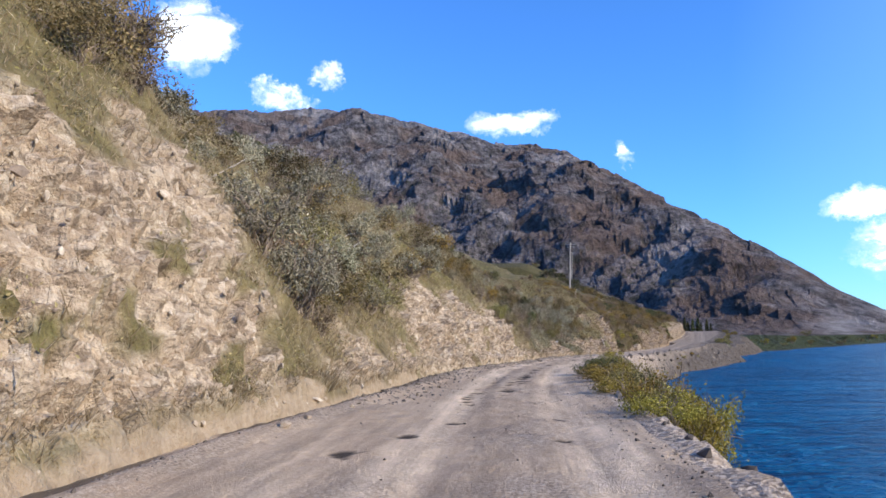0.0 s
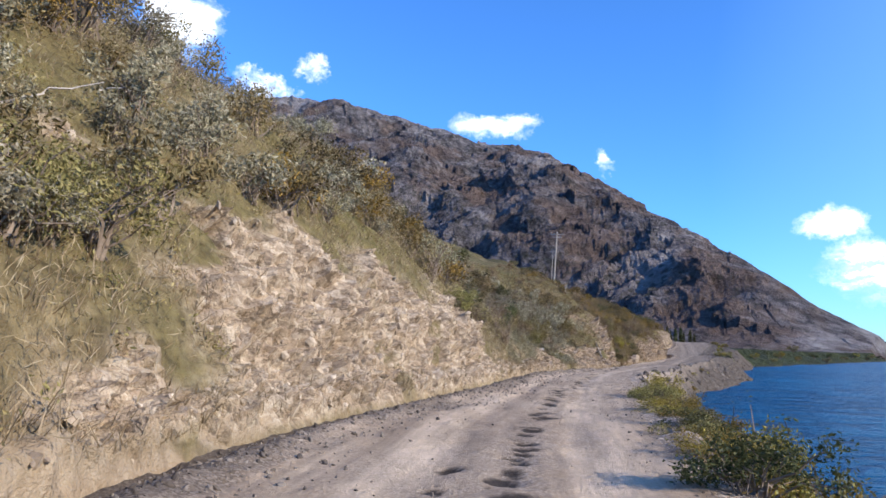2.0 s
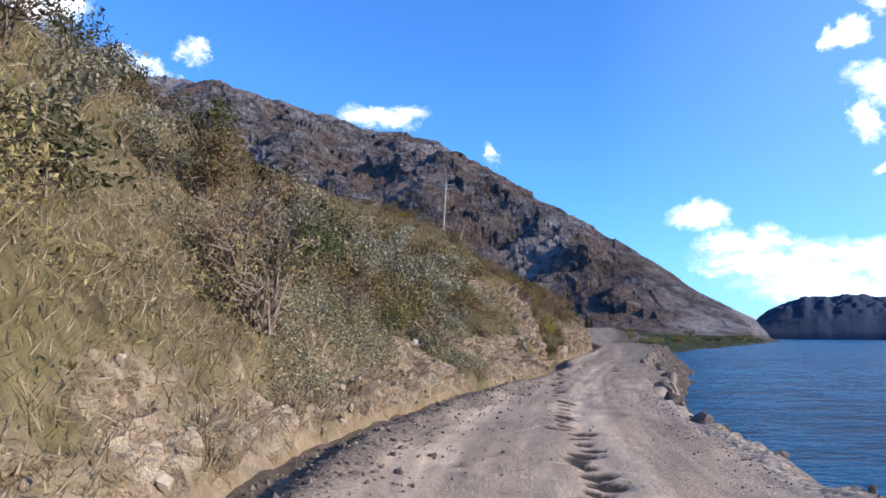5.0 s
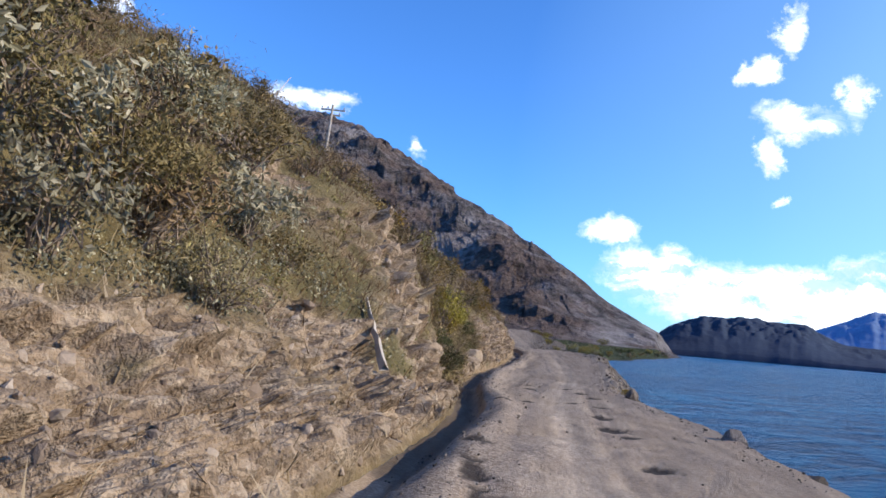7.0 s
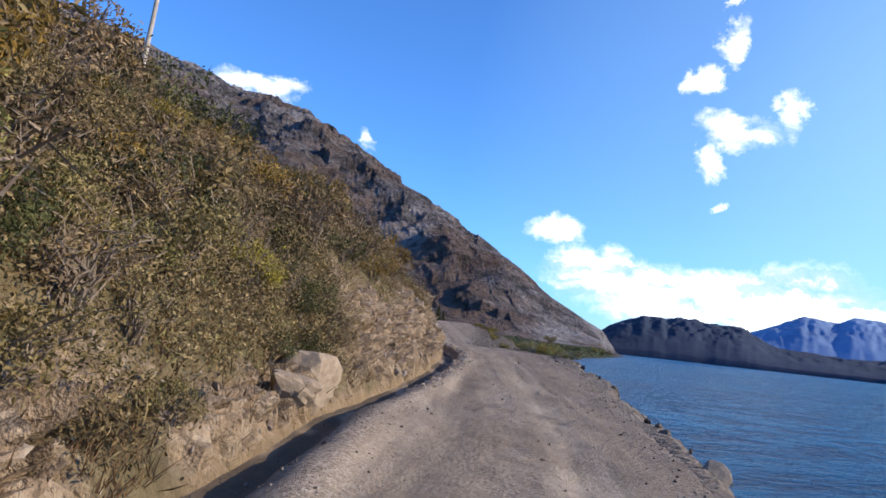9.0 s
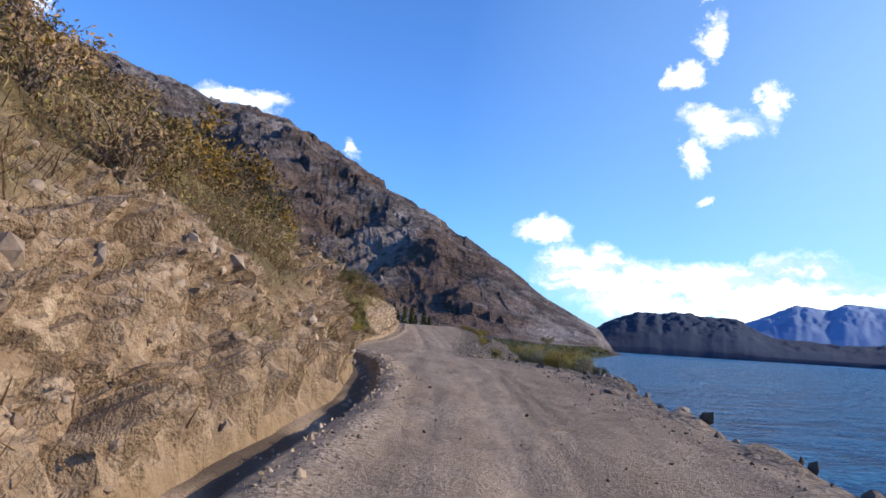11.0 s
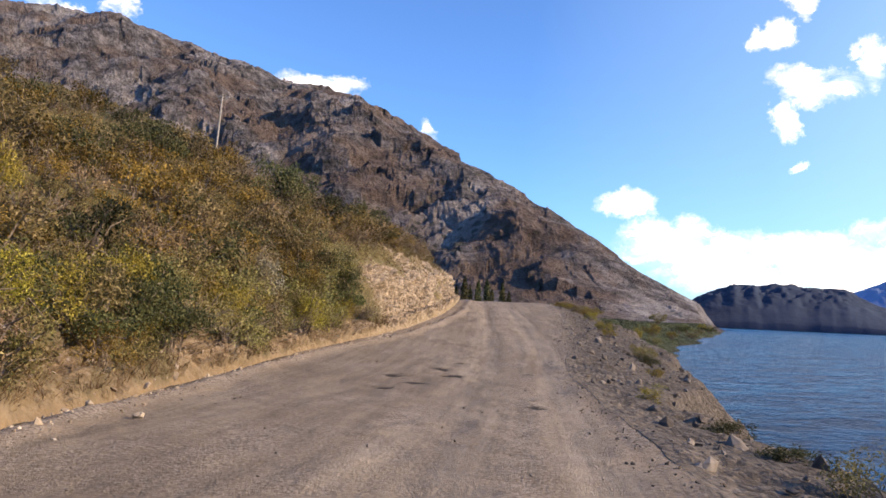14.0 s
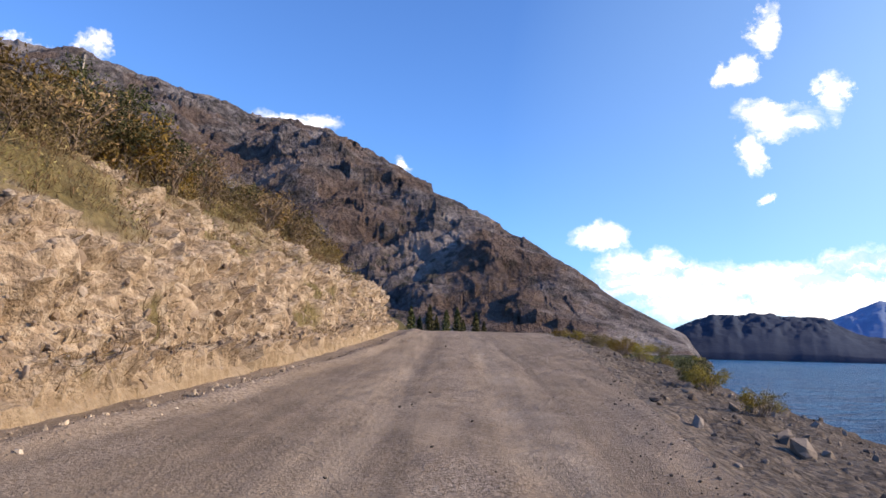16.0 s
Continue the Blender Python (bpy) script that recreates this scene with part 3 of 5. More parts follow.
# ---- the road ----
PITS = [(24.3, 87.3, 0.2, 0.05), (23.3, 84.8, 0.26, 0.06), (21.2, 80.4, 0.24, 0.05), (20.4, 80.1, 0.3, 0.07), (24.9, 85.4, 0.22, 0.05), (24.4, 83.6, 0.26, 0.06), (24.1, 82.3, 0.3, 0.07), (22.7, 80.8, 0.26, 0.06), (22.8, 79.8, 0.24, 0.06),
        (21.7, 77.9, 0.28, 0.06), (21.0, 76.3, 0.34, 0.07), (20.8, 75.4, 0.26, 0.06), (19.5, 72.7, 0.28, 0.06), (17.5, 74.0, 0.26, 0.06), (23.8, 86.0, 0.3, 0.06),
        (48.6, 149.3, 0.34, 0.07), (50.3, 150.8, 0.26, 0.06), (50.2, 149.4, 0.36, 0.07), (47.9, 146.9, 0.24, 0.06), (51.4, 152.3, 0.2, 0.05), (48.8, 147.7, 0.3, 0.03), (50.0, 143.7, 0.24, 0.05), (52.5, 149.9, 0.16, 0.04),
        (42.1, 130.8, 0.3, 0.05), (40.1, 125.4, 0.3, 0.05), (39.0, 122.1, 0.26, 0.05), (44.2, 134.6, 0.24, 0.05), (-0.6, 10.1, 0.2, 0.05), (0.1, 11.6, 0.18, 0.05), (1.8, 11.8, 0.14, 0.04), (1.5, 9.6, 0.16, 0.05), (-1.3, 8.7, 0.2, 0.05)]
PITS = [(px, py, r * 0.8, dep * 0.75) for px, py, r, dep in PITS]
RUT_RNG = random.Random(4)
# two broken chains of potholes: y and x along them
for chain, gap, wide in (([(16.6, 1.2), (17.4, 1.35), (19.7, 1.72), (22.1, 2.1), (25.3, 2.68), (28.8, 3.45), (30.8, 3.9), (35.4, 4.95), (37.6, 5.6), (40.6, 6.25), (43.8, 7.4), (52.0, 9.9), (62.8, 13.3), (65.4, 14.3), (70.2, 16.0), (73.0, 17.2)], 0.42, 0.165),
                         ([(14.9, 0.45), (16.6, 0.5), (18.3, 0.72), (20.8, 1.3), (23.3, 1.62), (26.2, 2.2)], 0.62, 0.125)):
    cy, cx = zip(*chain)
    yy = cy[0]
    while yy < cy[-1]:
        if RUT_RNG.random() < 0.9:
            PITS.append((float(np.interp(yy, cy, cx)) + RUT_RNG.gauss(0, 0.09), yy, wide * RUT_RNG.uniform(0.75, 1.35), RUT_RNG.uniform(0.04, 0.075)))
        yy += gap * RUT_RNG.uniform(0.7, 1.4)


def road_points(y, u, pits=None):
    """u runs from 0 at the foot of the bank to 1 at the outer edge."""
    x, z, rx, ry = road_frame(y)
    a, b = table(LEFT, y), table(RIGHT, y)
    lat = a + (b - a) * u
    s = lat - a
    deep = np.interp(y, [-60, 58, 74, 148, 160], [0.55, 0.55, 1.0, 0.8, 0.05])
    ditch = deep * (-0.22) * step(0.0, 0.12, 0.55 - np.abs(s - 0.15)) - deep * 0.10 * np.exp(-((s - 0.35) / 0.3) ** 2)
    windrow = 0.10 * np.exp(-((s - 1.05 - 0.2 * fbm(y * 0.3, y * 0, 2, 81)) / 0.28) ** 2)
    rim = 0.05 * np.exp(-((b - lat) / 0.45) ** 2) * (0.6 + fbm(y * 0.6, u, 3, 85))
    ruts = -0.035 * sum(np.exp(-((lat - c) / 0.33) ** 2) for c in (-0.95, 0.75))
    bumps = 0.045 * fbm(y * 0.35, lat * 0.6, 4, 91) + 0.03 * fbm(y * 2.2, lat * 2.2, 3, 95)
    gx, gy = x + rx * lat, y + ry * lat
    zz = z + ditch + windrow + rim + ruts + bumps
    damp_shade = 0.75 * step(0.62, 0.30, s) * step(-0.35, 0.15, fbm(y * 0.5, lat * 2, 3, 99) + 0.25) * (1 - step(147.8, 162.5, y))
    wob = 0.75 * fbm(gx * 5.0, gy * 5.0, 4, 98, 0.6) if pits is None else None
    for px, py, r, dep in (PITS if pits is None else pits):
        near = np.abs(gy - py) < 4 * r
        if not near.any():
            continue
        q = np.hypot((gx[near] - px) * 1.25, gy[near] - py) / r * (1 + wob[near])
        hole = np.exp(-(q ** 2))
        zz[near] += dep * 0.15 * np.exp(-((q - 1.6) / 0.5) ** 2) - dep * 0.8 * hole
        # pothole floors: damp soil, plus the hollows' shade put into the colour
        damp_shade[near] = np.maximum(damp_shade[near], 0.95 * step(0.16, 0.42, hole))
    strip = step(15, 22, y) * (1 - step(66.8, 76, y)) * step(1.7, 1.1, s + 0.5 * fbm(y * 0.4, s, 3, 107))
    loose = np.clip(strip + windrow * 8 + rim * 5 + 0.5 * np.exp(-((lat - 0.1) / 0.35) ** 2) + fbm(y * 0.5, lat * 1.2, 3, 103) * 0.8, 0, 1)
    # the coarse gravel strip darkens through the same mask
    return np.stack([gx, gy, zz + strip * 0.05 * fbm(y * 3.1, s * 3.1, 3, 109)], -1), np.maximum(damp_shade, 0.42 * strip), loose


def build_road():
    y = np.r_[np.arange(-40, -4, 0.5), np.arange(-4, 60, 0.065), np.arange(60, 204, 0.12), np.arange(204, 320, 1.0)]
    u = np.linspace(0, 1, 96)
    Y, U = np.meshgrid(y, u, indexing="ij")
    co, damp_shade, loose = road_points(Y, U)
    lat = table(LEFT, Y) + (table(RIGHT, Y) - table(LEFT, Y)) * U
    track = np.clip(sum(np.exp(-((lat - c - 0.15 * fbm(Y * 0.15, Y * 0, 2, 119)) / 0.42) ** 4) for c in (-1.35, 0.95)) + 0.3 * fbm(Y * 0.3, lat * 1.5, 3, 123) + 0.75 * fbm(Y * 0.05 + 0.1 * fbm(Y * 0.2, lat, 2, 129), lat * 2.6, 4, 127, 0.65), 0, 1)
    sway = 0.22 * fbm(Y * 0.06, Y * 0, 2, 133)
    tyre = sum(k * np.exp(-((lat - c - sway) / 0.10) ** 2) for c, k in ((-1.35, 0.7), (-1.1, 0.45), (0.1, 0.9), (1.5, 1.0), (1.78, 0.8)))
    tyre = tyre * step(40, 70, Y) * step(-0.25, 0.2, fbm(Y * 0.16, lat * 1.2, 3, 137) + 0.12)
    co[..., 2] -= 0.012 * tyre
    me = grid_mesh("road", co, ROAD, True, {"tyre": tyre, "damp_shade": damp_shade, "loose": loose, "track": track, "across": lat, "along": Y, "pale": np.interp(Y, [62, 76, 96, 112], [1.0, 0.45, 0.15, 0.0])})
    return tagged(place_mesh("road", me, None), "dusty grey-brown gravel road with wheel ruts and potholes", "road", kind="structure")


def shore_points(y, d):
    """d metres outward from the road's edge, down to the lake and under it."""
    x, z, rx, ry = road_frame(y)
    b, berm = table(RIGHT, y), table(BERM, y)
    top = road_points(y, np.ones_like(y), ())[0][..., 2]
    over = np.maximum(d - berm * (1 + 0.25 * fbm(y * 0.35, y * 0, 3, 111)), 0)
    fall = over * (0.95 + 1.1 * step(57.5, 64.5, y) * (1 - step(83.2, 93.4, y))) + 0.25 * np.clip(over * 3, 0, 1)
    flat = -(0.10 + 0.16 * step(132.8, 152.8, y)) * np.minimum(d, berm + 1) * step(0.8, 2.0, berm) + step(0, 0.4, d) * (0.22 * fbm(y * 0.8, d * 0.8, 5, 115, 0.6) + 0.10 * step(0.5, 2.0, berm) * fbm(y * 2, d * 2, 3, 117))
    cut, joint = blocks(y * 1.5, d * 1.7, 121)
    flat = flat + step(0.2, 0.9, over) * (0.35 * cut - 0.1 * step(0.1, 0, joint))
    zz = np.maximum(top - fall + flat, WATER - 2.5)
    lat = b + d
    return np.stack([x + rx * lat, y + ry * lat, zz], -1)


def build_shore():
    y = np.r_[np.arange(-40, -4, 0.6), np.arange(-4, 204, 0.22), np.arange(204, 320, 1.0)]
    d = np.unique(np.r_[np.arange(0, 8, 0.2), np.arange(8, 18, 0.5)].round(3))
    Y, D = np.meshgrid(y, d, indexing="ij")
    near = np.interp(Y, [59.8, 76, 118.8, 137.9], [0.9, 0.3, 0.35, 0.12]) * step(1.0, 0.25, D + 0.5 * fbm(Y * 0.7, D, 3, 131))
    me = grid_mesh("embankment", shore_points(Y, D), SHORE, True, {"near": near})
    return tagged(place_mesh("embankment", me, None), "stony embankment falling from the road to the lake", "embankment", kind="structure")


build_hillside()
build_road()
build_shore()

# ---- mountain, lake, distance ----
EYE0 = (22.3, 82.5)
RIDGE = [(-75, 17.0, 1700), (-40, 17.5, 1700), (-17, 18.3, 1700), (-12, 18.8, 1650), (-9, 18.95, 1600), (-5, 18.5, 1500), (-1.2, 18.0, 1400), (3, 17.0, 1300), (7.6, 16.4, 1190), (10, 15.7, 1100), (12.4, 14.4, 1000),
         (15, 13.0, 910), (17.4, 11.85, 830), (22.3, 9.2, 710), (27, 6.5, 630), (31.1, 3.6, 590), (33.7, 2.1, 570), (35.4, 1.2, 565), (36.6, 0.8, 560), (37.4, -0.2, 550), (40, -0.8, 550)]


def mountain_height(az, r):
    el, far = np.interp(az, [v[0] for v in RIDGE], [v[1] for v in RIDGE]), np.interp(az, [v[0] for v in RIDGE], [v[2] for v in RIDGE])
    near = np.interp(az, [-75, 5, 18, 26, 33, 40], [440, 440, 420, 400, 420, 480])
    top = np.tan(np.radians(el)) * far + 0.5
    u = (r - near) / (far - near)
    x, y = EYE0[0] + r * np.sin(np.radians(az)), EYE0[1] + r * np.cos(np.radians(az))
    p, q = x * 0.55, y * 0.55
    wig = fbm(p * 0.012, q * 0.012, 3, 201) * 0.10
    v = np.clip(u + wig * np.sin(np.clip(u, 0, 1) * np.pi), 0, 1)
    rise = 0.55 * v ** 0.9 + 0.45 * (0.5 - 0.5 * np.cos(np.pi * v))
    h = top * rise
    on = step(0.02, 0.25, u)
    gull = ridged(p * 0.014 + 0.004 * q, q * 0.006, 4, 211) - 0.5
    crag = ridged(p * 0.020 + 0.3 * fbm(p * 0.02, q * 0.02, 2, 215), q * 0.024 + h * 0.007, 5, 221, 0.58) - 0.5
    bl, _ = blocks(p * 0.045, q * 0.035 + h * 0.016, 231)
    bl2, _ = blocks(p * 0.12, q * 0.09 + h * 0.044, 235)
    soft = np.clip(1.15 - u, 0.10, 1)
    tall = np.clip(top, 0, 200)
    h = h + on * tall * (0.13 * gull * soft + 0.11 * crag * np.clip(1.5 - u, 0.35, 1) + (0.05 * bl + 0.016 * bl2) * np.clip(1.6 - u, 0.45, 1))
    back = np.clip(u - 1, 0, 2)
    h = h - back * (0.25 * top + 20)
    field = 0.4 + 0.9 * fbm(x * 0.02, y * 0.02, 3, 241)
    return np.where(u < 0, field, np.maximum(field * (1 - np.clip(u * 6, 0, 1)) + h, -6)), u, x, y


def shoreline(x, y):
    """Metres to the lake's side of the far shore."""
    ax, ay, bx, by = 82.0, 190.0, 357.0, 530.0
    n = math.hypot(bx - ax, by - ay)
    return ((x - ax) * (by - ay) - (y - ay) * (bx - ax)) / n


def far_shore(s, inland):
    """A place on the far shore, s from 0 at its near end to 1."""
    ax, ay, bx, by = 82.0, 190.0, 357.0, 530.0
    n = math.hypot(bx - ax, by - ay)
    return ax + (bx - ax) * s - (by - ay) / n * inland, ay + (by - ay) * s + (bx - ax) / n * inland


def land_height(az, r):
    h, u, x, y = mountain_height(az, r)
    inland = -shoreline(x, y) + 4 * fbm(x * 0.04, y * 0.04, 3, 251)
    bank = WATER - 0.8 + np.where(inland < 9, 0.42 * inland, 0.42 * 9 + 1.7 * (inland - 9))
    h = np.maximum(np.minimum(h, bank), WATER - 3.0)
    return np.where(r < 126, WATER - 3.0, h), u, x, y, inland


def build_mountain():
    az = np.unique(np.r_[np.arange(-75, -22, 0.8), np.arange(-22, 42.01, 0.095)].round(3))
    r = np.unique(np.r_[np.linspace(125, 400, 60), np.linspace(400, 1250, 200), np.linspace(1250, 1800, 50)].round(2))
    A, R = np.meshgrid(az, r, indexing="ij")
    h, u, x, y, inland = land_height(A, R)
    gull = ridged(x * 0.0077 + 0.0022 * y, y * 0.0033, 4, 211)
    # extra scrub past 8 degrees: growth, and the right flank's shade put into colour
    scrub = np.clip(0.55 - 0.5 * u + 0.75 * fbm(x * 0.0066, y * 0.0066, 4, 261) + 0.9 * (0.42 - gull) + 0.22 * np.exp(-((u - 0.22) / 0.12) ** 2) * step(24, 10, A) + 0.28 * step(8, 20, A), 0, 1)
    bare = np.clip(step(0.70, 0.95, u) * step(2, -8, A) * 0.8 + 0.8 * step(0.20, 0.45, fbm(x * 0.0110, y * 0.0110, 4, 271)) * step(0.2, 0.5, u), 0, 1)
    cliff = step(29, 31.5, A) * step(24, 15, h) * step(0.2, 2.0, h) * step(-0.35, 0.05, fbm(x * 0.0330, y * 0.0330, 3, 281))
    bare, scrub = np.maximum(bare, cliff), scrub * (1 - 0.9 * cliff)
    meadow = step(0.03, -0.02, u) * step(1.0, 3.0, inland)
    me = grid_mesh("mountain", np.stack([x, y, h], -1)[:, ::-1], MOUNTAIN, (u[:-1, :-1] < 0.02)[:, ::-1].ravel(), {"scrub": scrub[:, ::-1], "bare": bare[:, ::-1], "meadow": meadow[:, ::-1]})
    tagged(place_mesh("mountain", me, None), "long rocky brown mountain spur dotted with dark scrub", "mountain", kind="structure")


def build_range(name, rows, dist, depth, mat, label, seed, rough):
    """A far ridge round the lake: rows of azimuth and elevation."""
    az = np.arange(rows[0][0], rows[-1][0], 0.12)
    el = np.interp(az, [v[0] for v in rows], [v[1] for v in rows])
    top = np.tan(np.radians(el)) * dist
    v = np.r_[np.linspace(0, 1, 60), 1.3]
    A, V = np.meshgrid(az, v, indexing="ij")
    T = top[:, None]
    rr = dist - depth + depth * V
    x, y = EYE0[0] + rr * np.sin(np.radians(A)), EYE0[1] + rr * np.cos(np.radians(A))
    h = T * np.sin(np.clip(V, 0, 1) * math.pi / 2) ** 0.8 * (1 + rough * fbm(A * 1.6, V * 7, 5, seed, 0.55) * np.sin(np.clip(V, 0, 1) * math.pi) * 2) + T * rough * 0.35 * fbm(A * 1.1, A * 0 + 3, 5, seed + 5, 0.6)
    h = np.where(V > 1.1, -10, np.where(V < 0.01, WATER - 2, h))
    me = grid_mesh(name, np.stack([x, y, h], -1)[:, ::-1], mat, True)
    tagged(place_mesh(name, me, None), label, "hills", kind="structure")


build_mountain()
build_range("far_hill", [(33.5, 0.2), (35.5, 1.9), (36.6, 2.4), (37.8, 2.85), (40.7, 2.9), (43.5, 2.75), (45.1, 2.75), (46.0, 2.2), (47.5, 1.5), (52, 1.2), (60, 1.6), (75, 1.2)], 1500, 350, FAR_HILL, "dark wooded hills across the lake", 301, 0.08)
build_range("far_peaks", [(44.5, 2.0), (46.6, 2.8), (49.2, 3.9), (51.3, 3.6), (52.3, 4.1), (54, 3.9), (62, 3.4), (75, 4.2), (95, 3.6), (120, 4.5), (150, 4.0), (190, 4.4), (215, 5.0)], 3300, 700, FAR_PEAK, "distant peaks beyond the lake, painted pale haze blue", 311, 0.04)


def build_lake():
    r = np.r_[0, np.geomspace(6, 3600, 60)]
    a = np.radians(np.linspace(0, 360, 97))
    Rr, Aa = np.meshgrid(r, a, indexing="ij")
    co = np.stack([40 + Rr * np.cos(Aa), 60 + Rr * np.sin(Aa), np.full_like(Rr, WATER)], -1)
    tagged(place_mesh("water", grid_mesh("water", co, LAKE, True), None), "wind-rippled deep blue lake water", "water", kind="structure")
    co = co.copy()
    co[..., 2] = WATER - 2.8
    tagged(place_mesh("ground", grid_mesh("ground", co, SHORE, True), None), "stony ground under the lake and round it", "ground", kind="structure")


build_lake()

# ---- plants ----


def leaf_material(dark, mid, light):
    def build(tree, bsdf, co):
        island = tree.nodes.new("ShaderNodeNewGeometry").outputs["Random Per Island"]
        own = tree.nodes.new("ShaderNodeObjectInfo").outputs["Random"]
        base = ramp(tree, island, (0.0, dark), (0.5, mid), (1.0, light))
        hue = node(tree, "ShaderNodeHueSaturation", Saturation=1.0, Fac=1.0)
        tree.links.new(maths(tree, "MULTIPLY_ADD", own, 0.05, 0.475), hue.inputs["Hue"])
        tree.links.new(maths(tree, "MULTIPLY", maths(tree, "MULTIPLY_ADD", own, 0.5, 0.72), maths(tree, "ADD", attribute(tree, "tone"), 1.0)), hue.inputs["Value"])
        tree.links.new(base, hue.inputs["Color"])
        colour(tree, bsdf, hue.outputs[0], 0.75)
        glow = node(tree, "ShaderNodeBsdfTranslucent")
        tree.links.new(hue.outputs[0], glow.inputs["Color"])
        both = node(tree, "ShaderNodeMixShader", Fac=0.2)
        tree.links.new(bsdf.outputs[0], both.inputs[1])
        tree.links.new(glow.outputs[0], both.inputs[2])
        tree.links.new(both.outputs[0], tree.nodes["Material Output"].inputs[0])
    return build


def plain_material(dark, light, scale, rough=0.85, bump=0.01):
    def build(tree, bsdf, co):
        n = noise_tex(tree, co, scale, 6, 0.65)
        colour(tree, bsdf, ramp(tree, n, (0.3, dark), (0.7, light)), rough)
        relief(tree, bsdf, n, bump, 0.8)
    return build


def island_material(*stops, rough=0.95):
    def build(tree, bsdf, co):
        island = tree.nodes.new("ShaderNodeNewGeometry").outputs["Random Per Island"]
        own = tree.nodes.new("ShaderNodeObjectInfo").outputs["Random"]
        base = ramp(tree, maths(tree, "FRACT", maths(tree, "ADD", island, own)), *stops)
        n = noise_tex(tree, co, 9.0, 5, 0.7)
        colour(tree, bsdf, mix(tree, ramp(tree, n, (0.4, 0.0), (0.75, 0.55)), base, (0.09, 0.07, 0.05)), rough)
        relief(tree, bsdf, n, 0.03, 0.7)
    return build


LEAF = {
    "olive": material("olive leaves", leaf_material((0.09, 0.08, 0.024), (0.225, 0.19, 0.066), (0.37, 0.31, 0.13))),
    "silver": material("grey-green leaves", leaf_material((0.14, 0.128, 0.075), (0.28, 0.255, 0.16), (0.44, 0.40, 0.285))),
    "brown": material("withered leaves", leaf_material((0.12, 0.085, 0.04), (0.26, 0.19, 0.09), (0.38, 0.29, 0.15))),
    "yellow": material("yellowing leaves", leaf_material((0.11, 0.085, 0.012), (0.27, 0.205, 0.032), (0.41, 0.32, 0.07))),
    "dark": material("dark green leaves", leaf_material((0.03, 0.04, 0.015), (0.08, 0.085, 0.028), (0.155, 0.145, 0.06))),
}
TWIG = material("weathered twigs", plain_material((0.12, 0.09, 0.065), (0.30, 0.24, 0.18), 8.0))
STRAW = material("dry grass", leaf_material((0.17, 0.13, 0.065), (0.32, 0.255, 0.14), (0.50, 0.42, 0.27)))
BROWN_STRAW = material("brown withered grass", leaf_material((0.09, 0.06, 0.026), (0.20, 0.14, 0.062), (0.33, 0.25, 0.125)))
STONE = material("broken stone", island_material((0.0, (0.25, 0.19, 0.135)), (0.5, (0.46, 0.37, 0.26)), (1.0, (0.62, 0.525, 0.40))))
BROWN_STONE = material("brown broken stone", island_material((0.0, (0.16, 0.115, 0.08)), (0.5, (0.28, 0.215, 0.155)), (1.0, (0.42, 0.35, 0.27))))
GREY_STONE = material("grey shore stone", island_material((0.0, (0.065, 0.054, 0.045)), (0.5, (0.15, 0.125, 0.103)), (1.0, (0.29, 0.25, 0.205))))
POLE_WOOD = material("weathered pole wood", plain_material((0.30, 0.26, 0.21), (0.52, 0.47, 0.40), 3.0))
METAL = material("dull grey steel", plain_material((0.20, 0.20, 0.20), (0.34, 0.34, 0.33), 12.0, 0.5, 0.002))
WHITE = material("white sign paint", plain_material((0.66, 0.66, 0.63), (0.80, 0.80, 0.77), 6.0, 0.6, 0.002))
RNG = np.random.default_rng(12)


def leaves(centres, size, rng, thin=0.42):
    """Diamond leaves in random directions, one at each centre."""
    n = len(centres)
    a = rng.normal(size=(n, 3))
    a /= np.linalg.norm(a, axis=1, keepdims=True)
    b = np.cross(a, rng.normal(size=(n, 3)))
    b /= np.linalg.norm(b, axis=1, keepdims=True) + 1e-9
    c = np.cross(a, b)
    s = (size * rng.uniform(0.6, 1.4, n))[:, None]
    v = np.stack([centres - a * s * 0.5, centres + b * s * thin * 0.5 + c * s * 0.08, centres + a * s * 0.5, centres - b * s * thin * 0.5 + c * s * 0.08], 1).reshape(-1, 3)
    return v, np.arange(4 * n).reshape(n, 4)


def tubes(paths, radii):
    """Three-sided tapering tubes: paths of shape (n, k, 3), radii (n,)."""
    n, k, _ = paths.shape
    ways = np.diff(paths, axis=1)
    ways = np.concatenate([ways, ways[:, -1:]], 1)
    side = np.cross(ways, np.array([0.3, 0.2, 1.0]))
    side /= np.linalg.norm(side, axis=2, keepdims=True) + 1e-9
    other = np.cross(ways, side)
    other /= np.linalg.norm(other, axis=2, keepdims=True) + 1e-9
    r = radii[:, None, None] * np.linspace(1, 0.3, k)[None, :, None]
    ring = np.stack([paths + r * (math.cos(q) * side + math.sin(q) * other) for q in (0, 2.094, 4.189)], 2)
    idx = np.arange(n * k * 3).reshape(n, k, 3)
    faces = [np.stack([idx[:, :-1, j], idx[:, :-1, (j + 1) % 3], idx[:, 1:, (j + 1) % 3], idx[:, 1:, j]], -1).reshape(-1, 4) for j in range(3)]
    return ring.reshape(-1, 3), np.concatenate(faces)


